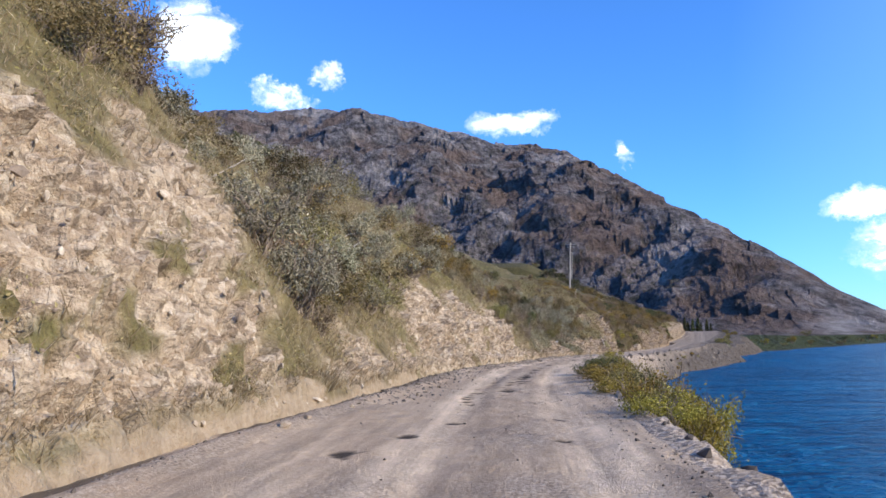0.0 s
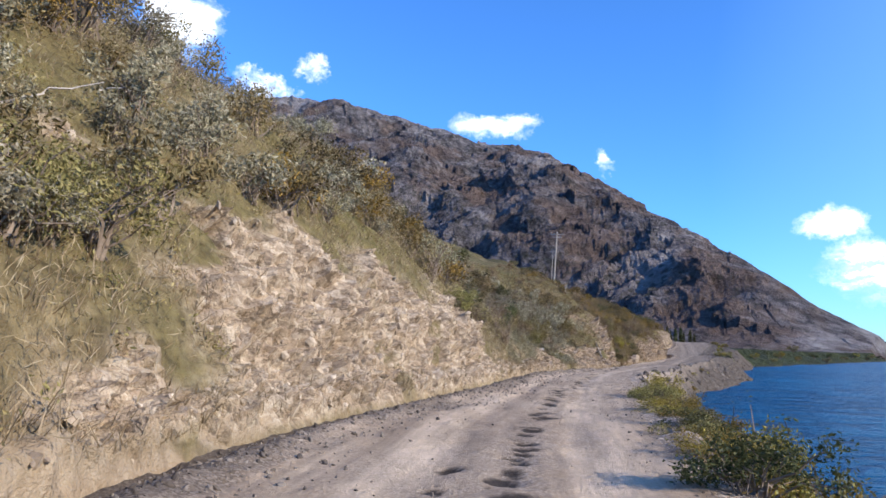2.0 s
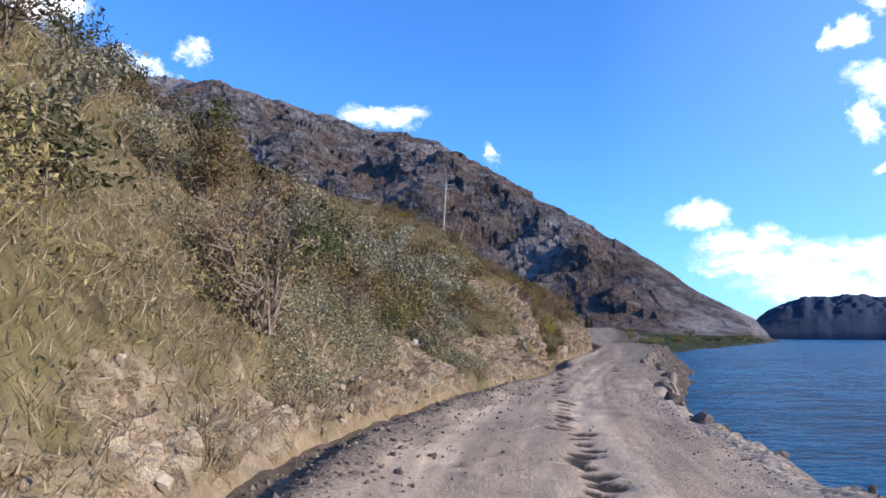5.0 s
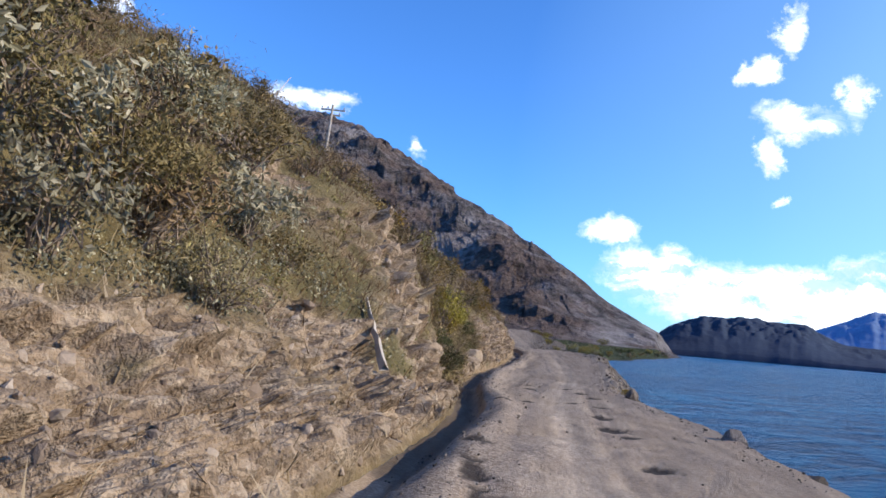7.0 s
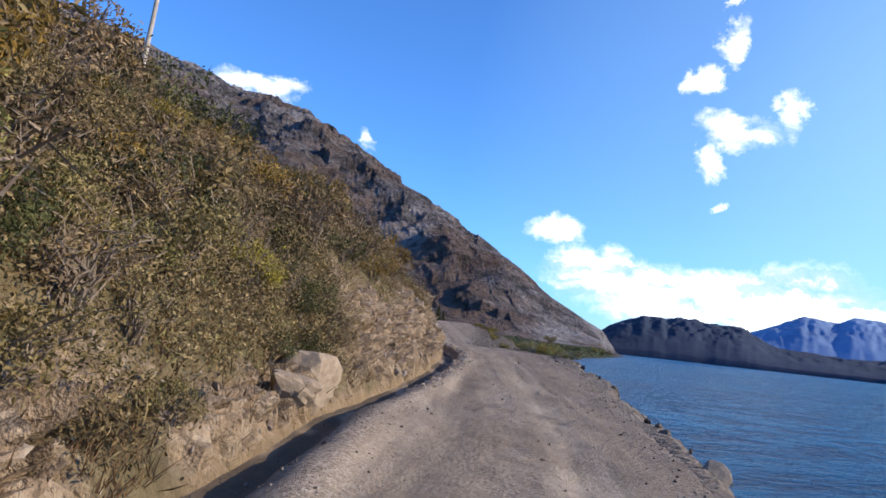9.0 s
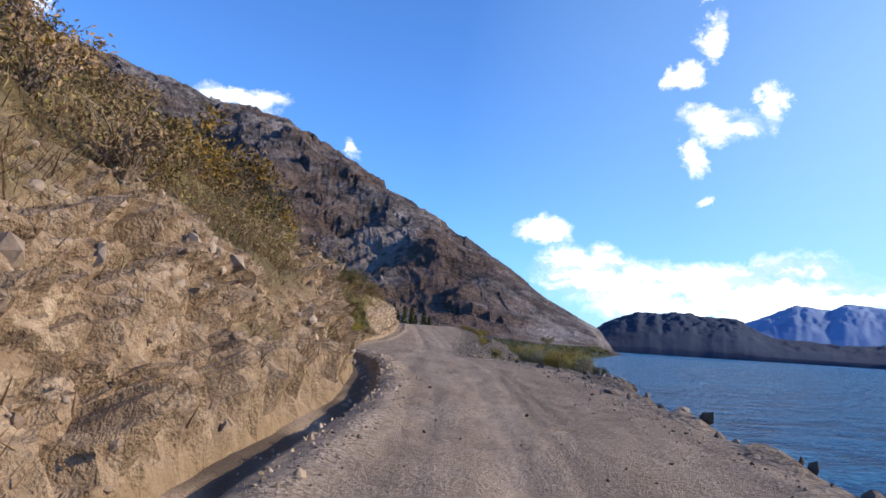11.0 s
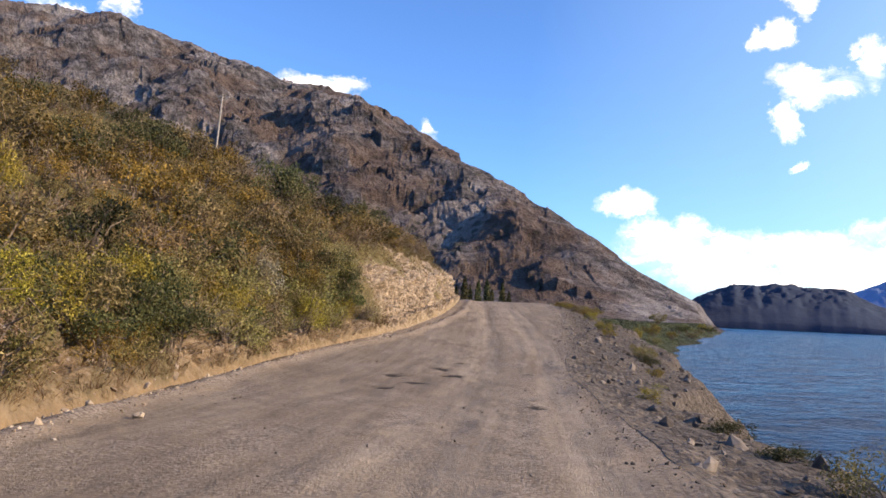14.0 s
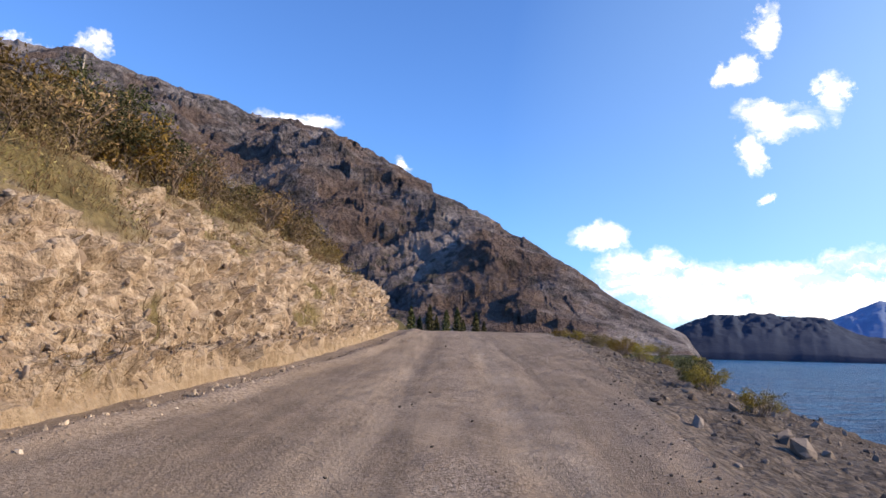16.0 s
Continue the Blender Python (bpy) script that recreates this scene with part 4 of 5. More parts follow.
def shrub_meshes(seed, count, leaf, size, spread, height, twigs):
    """Stem and crown meshes of a shrub about height metres tall."""
    rng = np.random.default_rng(seed)
    blobs = 17
    ang, rad = rng.uniform(0, 6.283, blobs), np.sqrt(rng.uniform(0.02, 1, blobs)) * spread
    zz = height * (0.25 + 0.6 * rng.uniform(0, 1, blobs) * (1 - 0.45 * (rad / spread) ** 2))
    mid = np.stack([rad * np.cos(ang), rad * np.sin(ang), zz], 1)
    n = twigs
    tip = mid[rng.integers(0, blobs, n)] + rng.normal(size=(n, 3)) * 0.22 * spread
    tip[:, 2] = np.abs(tip[:, 2]) + 0.1 * height * rng.uniform(0, 1, n)
    base = rng.normal(size=(n, 3)) * np.array([0.09, 0.09, 0]) * spread
    t = np.linspace(0, 1, 5)[None, :, None]
    paths = base[:, None] * (1 - t) + tip[:, None] * t
    paths[:, 1:-1] += rng.normal(size=(n, 3, 3)) * 0.05 * height
    paths[:, :, 2] += 0.12 * height * np.sin(t[..., 0] * 3.14)
    stem_v, stem_f = tubes(paths, rng.uniform(0.006, 0.018, n) * height)
    which = rng.integers(0, blobs, count)
    shell = rng.normal(size=(count, 3))
    shell /= np.linalg.norm(shell, axis=1, keepdims=True)
    shell *= (rng.uniform(0.25, 1.0, count) ** 0.6 * rng.choice([0.24, 0.32, 0.42], count) * spread)[:, None]
    spray = rng.random(count) < 0.18
    at = mid[which] + shell * np.array([1, 1, 0.8])
    pick = rng.integers(0, n, count)
    along = rng.integers(2, 5, count)
    at = np.where(spray[:, None], paths[pick, along] + rng.normal(size=(count, 3)) * 0.05, at)
    at[:, 2] = np.abs(at[:, 2]) + 0.02
    leaf_v, leaf_f = leaves(at, size, rng)
    stems = raw_mesh("trunk", stem_v, stem_f, TWIG)
    crown = raw_mesh("crown", leaf_v, leaf_f, LEAF[leaf])
    return stems, crown


SHRUB_WORDS = {
    "olive": "olive-green leafy shrub growing on the dry slope", "silver": "grey-green shrub with pale leaves on the slope", "brown": "withered brown shrub of bare twigs and dry leaves",
    "yellow": "yellow-green autumn bush with dense small leaves", "dark": "dark green dense evergreen shrub on the slope"}
MESHES = {}
for k, (kind, count, size, spread, height, twigs) in enumerate([
        ("olive", 3000, 0.066, 0.75, 1.5, 26), ("olive", 2900, 0.062, 0.9, 1.3, 26), ("silver", 2900, 0.068, 0.75, 1.6, 30), ("brown", 2000, 0.055, 0.8, 1.4, 90), ("brown", 1700, 0.052, 0.7, 1.6, 100),
        ("yellow", 3200, 0.058, 0.75, 1.5, 30), ("yellow", 3000, 0.054, 0.85, 1.3, 30), ("dark", 3100, 0.066, 0.8, 1.5, 24)]):
    MESHES.setdefault(kind, []).append(shrub_meshes(100 + k, count, kind, size, spread, height, twigs))
LIGHT = {}
for k, (kind, count, size, spread, height, twigs) in enumerate([
        ("olive", 800, 0.105, 0.75, 1.4, 18), ("olive", 800, 0.10, 0.9, 1.2, 18), ("silver", 800, 0.105, 0.75, 1.5, 20), ("brown", 620, 0.095, 0.8, 1.3, 44), ("brown", 520, 0.09, 0.7, 1.5, 52),
        ("yellow", 850, 0.095, 0.75, 1.4, 20), ("yellow", 850, 0.09, 0.85, 1.2, 20), ("dark", 850, 0.105, 0.8, 1.4, 16)]):
    LIGHT.setdefault(kind, []).append(shrub_meshes(150 + k, count, kind, size, spread, height, twigs))


def shrub(kind, where, scale, rng, group, label="", tall=1.0, meshes=None):
    """One shrub at a place, copied from its kind's first."""
    meshes = meshes or MESHES
    k = int(rng.integers(0, len(meshes[kind])))
    m = Matrix.LocRotScale(Vector(where), Euler((rng.normal() * 0.08, rng.normal() * 0.08, rng.uniform(0, 6.28))), Vector((scale, scale, scale * tall * rng.uniform(0.85, 1.2))))
    thing = new("shrub")
    tagged(thing, label or SHRUB_WORDS[kind], "shrub", group)
    for name, me in zip(("trunk", "crown"), meshes[kind][k]):
        ob = new(name, me)
        ob.parent = thing
    thing.matrix_world = m
    return thing


JOINED = {}


def join_shrub(kind, where, scale, rng):
    """Adds a shrub of the upper slope to the one mesh of its kind."""
    stems, crown = LIGHT[kind][int(rng.integers(0, len(LIGHT[kind])))]
    q = np.array(Euler((rng.normal() * 0.08, rng.normal() * 0.08, rng.uniform(0, 6.28))).to_matrix())
    tone = rng.choice([-0.5, -0.25, 0.0, 0.1, 0.25, 0.5])
    for key, me in (("twigs", stems), (kind, crown)):
        v = np.empty(len(me.vertices) * 3, np.float32)
        me.vertices.foreach_get("co", v)
        f = np.empty(len(me.loops), np.int32)
        me.loops.foreach_get("vertex_index", f)
        vs, fs, off, tones = JOINED.setdefault(key, ([], [], [0], []))
        tones.append(np.full(len(v) // 3, tone))
        vs.append((v.reshape(-1, 3) * scale) @ q.T + np.array(where))
        fs.append(f.reshape(-1, 4) + off[0])
        off[0] += len(v) // 3


def place_joined():
    words = {"twigs": "bare twigs of the many shrubs on the slope", "olive": "olive-green foliage covering the upper slope", "silver": "grey-green foliage covering the upper slope", "brown": "withered brown foliage covering the upper slope",
             "yellow": "yellowing foliage covering the upper slope", "dark": "dark green foliage covering the upper slope"}
    for key, (vs, fs, _, tones) in JOINED.items():
        me = raw_mesh("slope_brush", np.concatenate(vs), np.concatenate(fs), TWIG if key == "twigs" else LEAF[key], attributes={"tone": np.concatenate(tones)})
        tagged(place_mesh("slope_brush", me, None), words[key], "brush", kind="stuff")


def slope_place(y, d, sink=0.08):
    co, rock, _, _ = hill_points(np.array([float(y)]), np.array([float(d)]))
    return Vector(co[0]) - Vector((0, 0, sink)), float(rock[0])


def bank_place(y, d, sink=0.08):
    return Vector(shore_points(np.array([float(y)]), np.array([float(d)]))[0]) - Vector((0, 0, sink))


def plant_slope():
    # large shrubs: y, metres up from the foot, scale, kind
    for y, d, s, kind in [(171.5, 4.6, 1.7, "dark"), (166.5, 5.2, 1.5, "dark"), (27.5, 5.0, 1.6, "silver"), (30.5, 6.2, 1.7, "silver"), (68.5, 4.2, 1.7, "silver"), (21.5, 1.5, 1.45, "olive"), (23.2, 2.3, 1.3, "silver"), (20, 2.7, 1.35, "olive"), (18.6, 2.0, 1.2, "silver"), (10, 4.2, 1.35, "brown"), (12.2, 3.6, 1.25, "olive"), (14.5, 4.4, 1.4, "brown"), (44, 2.3, 1.2, "brown"), (46.4, 2.8, 1.3, "silver"), (64.5, 2.2, 1.5, "olive"), (59, 2.4, 1.3, "dark"), (66.8, 2.9, 1.6, "silver"), (62.9, 2.9, 1.35, "silver"), (64.7, 3.6, 1.6, "silver"), (68.9, 3.3, 1.7, "silver"), (70.8, 3.8, 1.05, "olive"), (73.9, 4.0, 1.05, "silver"), (60.4, 3.4, 1.35, "silver"), (58, 2.6, 1.2, "silver"), (56.3, 3.3, 1.3, "olive"), (71.4, 3.0, 1.18, "olive"), (72.1, 2.0, 0.68, "brown"), (65.7, 4.6, 1.9, "brown"), (87, 0.9, 0.84, "brown"), (89.1, 1.6, 0.9, "brown"), (91.6, 1.5, 0.66, "brown"), (85.2, 1.2, 0.66, "dark"), (88.3, 4.6, 0.96, "yellow"), (93.4, 3.8, 0.78, "yellow"), (126.4, 0.9, 1, "olive"), (128.4, 0.35, 0.9, "brown"), (131.8, 0.4, 1, "olive"), (134.8, 0.3, 0.95, "yellow"), (137.6, 0.35, 1.05, "brown"), (140.4, 0.4, 1.1, "olive"), (143.4, 0.3, 1, "yellow"), (146.1, 0.4, 1.15, "dark"), (148.6, 0.3, 1, "olive"), (151.3, 0.4, 1.1, "brown"), (153.8, 0.3, 1.05, "yellow"), (156.5, 0.4, 1, "olive"), (159.2, 0.5, 0.9, "brown"), (131.3, 0.8, 1.15, "brown"), (138.9, 0.7, 1.2, "olive"), (148.8, 0.6, 1.2, "yellow"), (154.8, 0.7, 1.3, "olive"), (158.3, 0.8, 1.2, "dark"), (156.3, 1.8, 1.4, "olive"), (129.4, 1.3, 1.1, "olive"), (135.3, 1.3, 1.25, "yellow"), (141.1, 1.2, 1.1, "dark"), (146.4, 1.2, 1.2, "olive"), (151.8, 1.1, 1.2, "silver"), (134.1, 3.2, 0.8, "dark"), (142.9, 2.8, 1, "yellow"), (152.8, 5.4, 1.6, "dark"), (127.9, 3.6, 1.5, "yellow"), (170.1, 3.4, 1.6, "dark"), (160.2, 4.6, 1.7, "dark"), (157.8, 3.4, 1.3, "olive"), (186.1, 4.2, 1.1, "brown"), (179, 4.0, 1, "brown"), (42.1, 7.0, 1.4, "silver"), (36.6, 8.5, 1.5, "olive"), (33.4, 7.5, 1.3, "silver"), (50.4, 7.0, 1.6, "olive")]:
        where, _ = slope_place(y, d, 0.15)
        shrub(kind, where, s, RNG, "shrubs on the slope")
    # the rest, scattered: y from, y to, d from, d to, number, kinds
    for y0, y1, d0, d1, count, kinds in [
            (-3, 16.9, 3.0, 11, 33, "olive brown silver brown"), (-3, 16.9, 8, 18, 13, "olive silver dark"), (15, 28.2, 0.8, 10, 62, "olive silver silver brown"), (28.2, 48, 2.6, 11, 68, "silver olive silver yellow"), (28.2, 48, 9, 18, 15, "olive dark"),
            (45.7, 66.8, 0.9, 10, 72, "olive brown silver dark"), (64.5, 79.6, 2.6, 10, 41, "brown olive yellow brown"), (81.5, 86.4, 0.4, 3.4, 22, "brown olive yellow"), (196, 262, 9, 44, 190, "olive dark brown dark"), (80, 96, 0.3, 4.5, 130, "brown brown olive dark"), (61, 76, 2.4, 6, 60, "brown silver olive"), (77.2, 87, 3.4, 11, 24, "brown yellow olive"), (83.2, 97.2, 0.5, 10, 58, "brown yellow olive brown"),
            (94.7, 115.3, 1.9, 10, 66, "yellow brown olive dark"), (111.8, 130.3, 2.6, 8, 61, "yellow olive dark"), (123.1, 159.5, 0.5, 5, 220, "olive yellow dark brown olive"), (112, 164, 4.5, 14, 190, "olive dark yellow olive"), (145.4, 158.5, 0.3, 3, 62, "olive yellow dark brown"), (160.2, 195.5, 2.5, 5, 70, "brown olive yellow"), (157.8, 195.5, 3.3, 9, 110, "brown olive yellow dark")]:
        kinds, made = kinds.split(), 0
        ys, ds = RNG.uniform(y0, y1, count * 4), d0 + (d1 - d0) * RNG.uniform(0, 1, count * 4) ** 1.3
        places, rocks, _, _ = hill_points(ys, ds)
        for where, d, rock in zip(places, ds, rocks):
            if made == count:
                break
            # the bare rock and the ground before the two marker signs stay free
            if rock > 0.4 and RNG.random() < 0.8 or (abs(where[0] - 10.1) < 0.9 and 57.0 < where[1] < 67.2) or math.hypot(where[0] - 11.4, where[1] - 69.4) < 0.9:
                continue
            made += 1
            where = Vector(where) - Vector((0, 0, 0.1))
            kind, s = kinds[int(RNG.integers(0, len(kinds)))], RNG.uniform(0.5, 1.3) * (1.9 if y0 == 196 else 0.62 if y0 in (80, 77.2, 64.5) else 1.0)
            if d < 1.7:
                shrub(kind, where, s, RNG, "shrubs on the slope")
            else:
                join_shrub(kind, where, s, RNG)
    place_joined()


def plant_shore():
    words = {"yellow": "yellow-green bush leaning out over the lake's edge", "silver": "thin grey-green bush on the stony lake edge", "olive": "olive bush on the stony lake edge", "dark": "dark low bush on the stony lake edge", "brown": "withered brown bush on the stony lake edge"}
    rows = [(11.0, 2.6, 0.5, "silver", 0.8)]
    # the dense hedge below the edge, y 12 to 43
    for k in range(60):
        y = 12.2 + k * 0.54 + RNG.uniform(-0.2, 0.2)
        near = y < 29
        kind = ("yellow", "yellow", "olive", "yellow", "dark")[k % 5] if y < 38 else ("olive", "yellow", "brown")[k % 3]
        d = ((0.55, 1.1, 0.8, 1.4) if near else (0.5, 0.9, 0.7, 1.1))[k % 4] + RNG.uniform(-0.12, 0.12)
        base, rim = bank_place(y, d), bank_place(y, 0.0)
        s = RNG.uniform(0.75, 0.95) * (1.0 if near else 0.85)
        rows.append((y, d, s, kind, (rim.z + (RNG.uniform(0.35, 0.75) if near else RNG.uniform(0.15, 0.5)) - base.z + 0.2) / (1.5 * s)))
    rows += [(37.9, 0.6, 0.7, "olive", 1.0), (39, 0.8, 0.75, "yellow", 1.0), (34.3, 2.2, 0.7, "dark", 0.9), (35.6, 2.6, 0.7, "silver", 0.9), (33.2, 2.5, 0.6, "dark", 0.9)]
    # low dark bushes, y 134 to 145, are unseen additions that shade the shoulder
    rows += [(67.3, 2.1, 0.7, "dark", 1.0), (73.1, 1.6, 0.7, "brown", 1.5), (89.6, 0.9, 0.45, "yellow", 0.8), (93.4, 0.9, 0.5, "yellow", 0.8), (95.9, 1.2, 0.4, "olive", 0.8), (86.2, 0.9, 0.4, "olive", 0.8), (78.6, 0.9, 0.45, "yellow", 0.7),
             (123.1, 2.8, 0.5, "dark", 1.0), (126, 2.8, 0.85, "olive", 1.0), (126.9, 2.3, 0.8, "yellow", 1.0), (128.4, 2.5, 0.9, "olive", 1.0), (129.8, 2.9, 0.85, "yellow", 1.0), (132.1, 2.2, 0.75, "olive", 1.1), (131.3, 2.6, 0.75, "silver", 1.2), (132.8, 2.5, 0.8, "silver", 1.3), (134.8, 2.5, 0.6, "dark", 0.9), (136.8, 2.6, 0.6, "dark", 0.8),
             (139.9, 2.5, 0.75, "olive", 0.9), (142.4, 2.3, 0.6, "dark", 0.7), (144.9, 2.3, 0.55, "dark", 0.7),
             (149.3, 2.0, 0.45, "yellow", 0.8), (153.5, 2.7, 0.55, "olive", 0.6), (157.8, 3.3, 0.45, "yellow", 0.9), (161.1, 3.6, 0.6, "dark", 0.8), (163.9, 3.8, 0.8, "olive", 0.8), (166.1, 4.2, 0.6, "yellow", 0.7),
             (169.6, 2.6, 0.55, "yellow", 0.9), (173.4, 2.6, 0.7, "yellow", 0.9), (175.7, 2.9, 0.8, "dark", 0.9), (181.4, 2.2, 0.8, "yellow", 0.9), (186.1, 2.4, 0.9, "yellow", 0.8), (192, 2.4, 0.8, "olive", 0.8), (196.9, 2.0, 0.9, "yellow", 0.8), (201.3, 2.2, 0.9, "yellow", 0.8), (205.6, 2.4, 1.0, "olive", 0.8), (193.1, 4.0, 1.1, "yellow", 0.9), (199.8, 4.5, 1.2, "olive", 0.9), (212.8, 3.0, 1.1, "yellow", 0.9)]
    rows += [(129.6, 3.2, 0.95, "yellow", 1.0), (130.3, 3.4, 0.9, "olive", 1.1), (129.0, 3.6, 0.85, "silver", 1.2), (130.9, 3.0, 0.8, "yellow", 1.0), (133.6, 2.9, 0.4, "dark", 0.8), (126.4, 3.0, 0.6, "dark", 0.8), (125.2, 2.8, 0.6, "silver", 0.8)]
    for y, d, s, kind, tall in rows:
        shrub(kind, bank_place(y, d, 0.22 if y < 45 else 0.12), s, RNG, "bushes by the lake", words[kind], tall)
    # bushes on the low far shore at the mountain's foot
    for s, inland, size, kind in [(0.06, 5, 1.6, "yellow"), (0.10, 4, 1.4, "olive"), (0.15, 7, 2.2, "yellow"), (0.19, 5, 2.0, "yellow"), (0.22, 9, 2.4, "olive"), (0.27, 6, 2.0, "dark"), (0.30, 4, 2.2, "olive"), (0.36, 7, 2.4, "dark"), (0.42, 5, 2.2, "olive"), (0.46, 4, 2.0, "dark"),
                                  (0.52, 6, 2.3, "yellow"), (0.58, 4, 2.0, "dark"), (0.64, 5, 2.2, "olive"), (0.70, 4, 2.0, "dark"), (0.76, 4, 1.8, "dark")]:
        px, py = far_shore(s, inland)
        az, dist = math.degrees(math.atan2(px - EYE0[0], py - EYE0[1])), math.hypot(px - EYE0[0], py - EYE0[1])
        if dist < 128:
            continue
        hz = float(land_height(np.array([az]), np.array([dist]))[0][0])
        shrub(kind, (px, py, max(hz, WATER) - 0.2), size, RNG, "bushes on the far shore", {"yellow": "bright yellow-green bush on the low far shore", "olive": "olive-green bush on the low far shore", "dark": "dark green bush on the low far shore"}[kind], 0.9)


def build_grass():
    """Dry grass on all of the slope that is not rock."""
    n = 310000
    y, d = RNG.uniform(-4, 200, n), 0.08 + 10.5 * RNG.uniform(0, 1, n) ** 2.0
    co, rock, sand, lush = hill_points(y, d)
    clump = fbm(y * 0.9, d * 1.3, 3, 401)
    keep = (RNG.random(n) > rock * 0.93) & (sand < 0.7) & (clump > -0.3) & ~((np.abs(co[:, 0] - 10.1) < 0.45) & (np.abs(y - 63) < 4.5))
    co, y, d = co[keep], y[keep], d[keep]
    n = len(co)
    h = RNG.uniform(0.10, 0.34, n) * (0.75 + 0.8 * np.clip(fbm(y * 0.5, d * 0.6, 2, 405) + 0.3, 0, 1))
    a = RNG.uniform(0, 6.283, n)
    side = np.stack([np.cos(a), np.sin(a), 0 * a], 1) * RNG.uniform(0.006, 0.014, n)[:, None]
    lean = np.stack([RNG.normal(size=n) * 0.6 + 0.3, RNG.normal(size=n) * 0.6, np.full(n, 0.8)], 1)
    tip = co + lean / np.linalg.norm(lean, axis=1, keepdims=True) * h[:, None]
    v = np.stack([co - side - [0, 0, 0.03], co + side - [0, 0, 0.03], tip], 1).reshape(-1, 3)
    for name, pick, mat, label in (("dry_grass", y < 73, STRAW, "dry straw-coloured grass covering the slope"), ("brown_grass", y >= 73, BROWN_STRAW, "brown withered grass covering the slope")):
        some = v.reshape(-1, 3, 3)[pick].reshape(-1, 3)
        tagged(place_mesh(name, raw_mesh(name, some, np.arange(len(some)).reshape(-1, 3), mat), None), label, "grass", kind="stuff")


def build_undergrowth():
    clumps, each = 6000, 26
    y, d = RNG.uniform(-3, 197, clumps), 0.35 + 9.5 * RNG.uniform(0, 1, clumps) ** 1.5
    co, rock, sand, _ = hill_points(y, d)
    co = co[(RNG.random(len(co)) > rock * 1.3) & (sand < 0.5)]
    n = len(co) * each
    at = np.repeat(co, each, 0) + RNG.normal(size=(n, 3)) * np.array([0.17, 0.17, 0.13]) * np.repeat(RNG.uniform(0.5, 1.5, len(co)), each)[:, None]
    at[:, 2] += 0.10
    half = len(co) // 2 * each
    for name, some, mat, label in (("undergrowth", at[:half], LEAF["olive"], "low olive-green plants between the shrubs"), ("withered_plants", at[half:], LEAF["brown"], "withered brown low plants between the shrubs")):
        v, f = leaves(some, 0.075, RNG)
        tagged(place_mesh(name, raw_mesh(name, v, f, mat), None), label, "plants", kind="stuff")


def build_brush():
    """Tangled dry stalks in loose heaps all over the slope."""
    clumps, each = 12000, 26
    y, d = RNG.uniform(-3, 197, clumps), 0.10 + 9.2 * RNG.uniform(0, 1, clumps) ** 1.5
    co, rock, sand, _ = hill_points(y, d)
    co = co[(RNG.random(len(co)) > rock * 1.6) & (sand < 0.4) & ~((np.abs(co[:, 0] - 10.1) < 0.6) & (np.abs(y - 63) < 4.5))]
    n = len(co) * each
    at = np.repeat(co, each, 0) + RNG.normal(size=(n, 3)) * np.array([0.20, 0.20, 0.15]) * np.repeat(RNG.uniform(0.6, 1.7, len(co)), each)[:, None]
    at[:, 2] += 0.16
    for name, pick, mat, label in (("dry_brush", at[:, 1] < 73, STRAW, "tangled dry stalks and brush over the slope"), ("brown_brush", at[:, 1] >= 73, BROWN_STRAW, "tangled brown stalks and brush over the slope")):
        v, f = leaves(at[pick], 0.20, RNG, 0.06)
        tagged(place_mesh(name, raw_mesh(name, v, f, mat), None), label, "brush", kind="stuff")


def build_thicket():
    """Low twiggy growth, dense along the foot of the slope where the bank is overgrown."""
    for y0, y1, top, count, leaf, label in ((54, 76, 2.6, 1300, "silver", "pale withered low growth on the bank"), (80, 98, 4.0, 2000, "brown", "brown twiggy thicket along the bank"), (127, 160, 2.6, 1500, "olive", "olive low growth along the bank")):
        y, d = RNG.uniform(y0, y1, count), 0.3 + (top - 0.3) * RNG.uniform(0, 1, count) ** 1.2
        co, rock, sand, _ = hill_points(y, d)
        co = co[(rock < 0.5) & (sand < 0.6) & ~((np.abs(co[:, 0] - 10.1) < 0.7) & (np.abs(y - 63) < 4.5))]
        tone = RNG.choice([-0.6, -0.35, -0.1, 0.05, 0.25], len(co))
        each = 70
        at = np.repeat(co, each, 0) + RNG.normal(size=(len(co) * each, 3)) * np.array([0.16, 0.16, 0.14]) * np.repeat(RNG.uniform(0.6, 1.5, len(co)), each)[:, None]
        at[:, 2] += 0.16
        v, f = leaves(at, 0.055, RNG, 0.5)
        tagged(place_mesh("thicket", raw_mesh("thicket", v, f, LEAF[leaf], attributes={"tone": np.repeat(np.repeat(tone, each), 4)}), None), label, "thicket", kind="stuff")


def stone_mesh(seed, flat=0.75, detail=2):
    """A broken stone about one metre across, bounded by many split faces."""
    rng = np.random.default_rng(seed)
    normals = rng.normal(size=(13, 3))
    normals /= np.linalg.norm(normals, axis=1, keepdims=True)
    dist = rng.uniform(0.30, 0.48, 13)
    bm = bmesh.new()
    bmesh.ops.create_icosphere(bm, subdivisions=detail, radius=1.0)
    for v in bm.verts:
        n = np.array(v.co)
        c = normals @ n
        v.co = Vector(n * min(0.6, float(np.min(np.where(c > 0.05, dist / np.maximum(c, 0.05), 9.0)))) * rng.uniform(0.95, 1.05))
        v.co.z *= flat
        v.co.x *= 1.2
    me = bpy.data.meshes.new("stone")
    bm.to_mesh(me)
    bm.free()
    return me


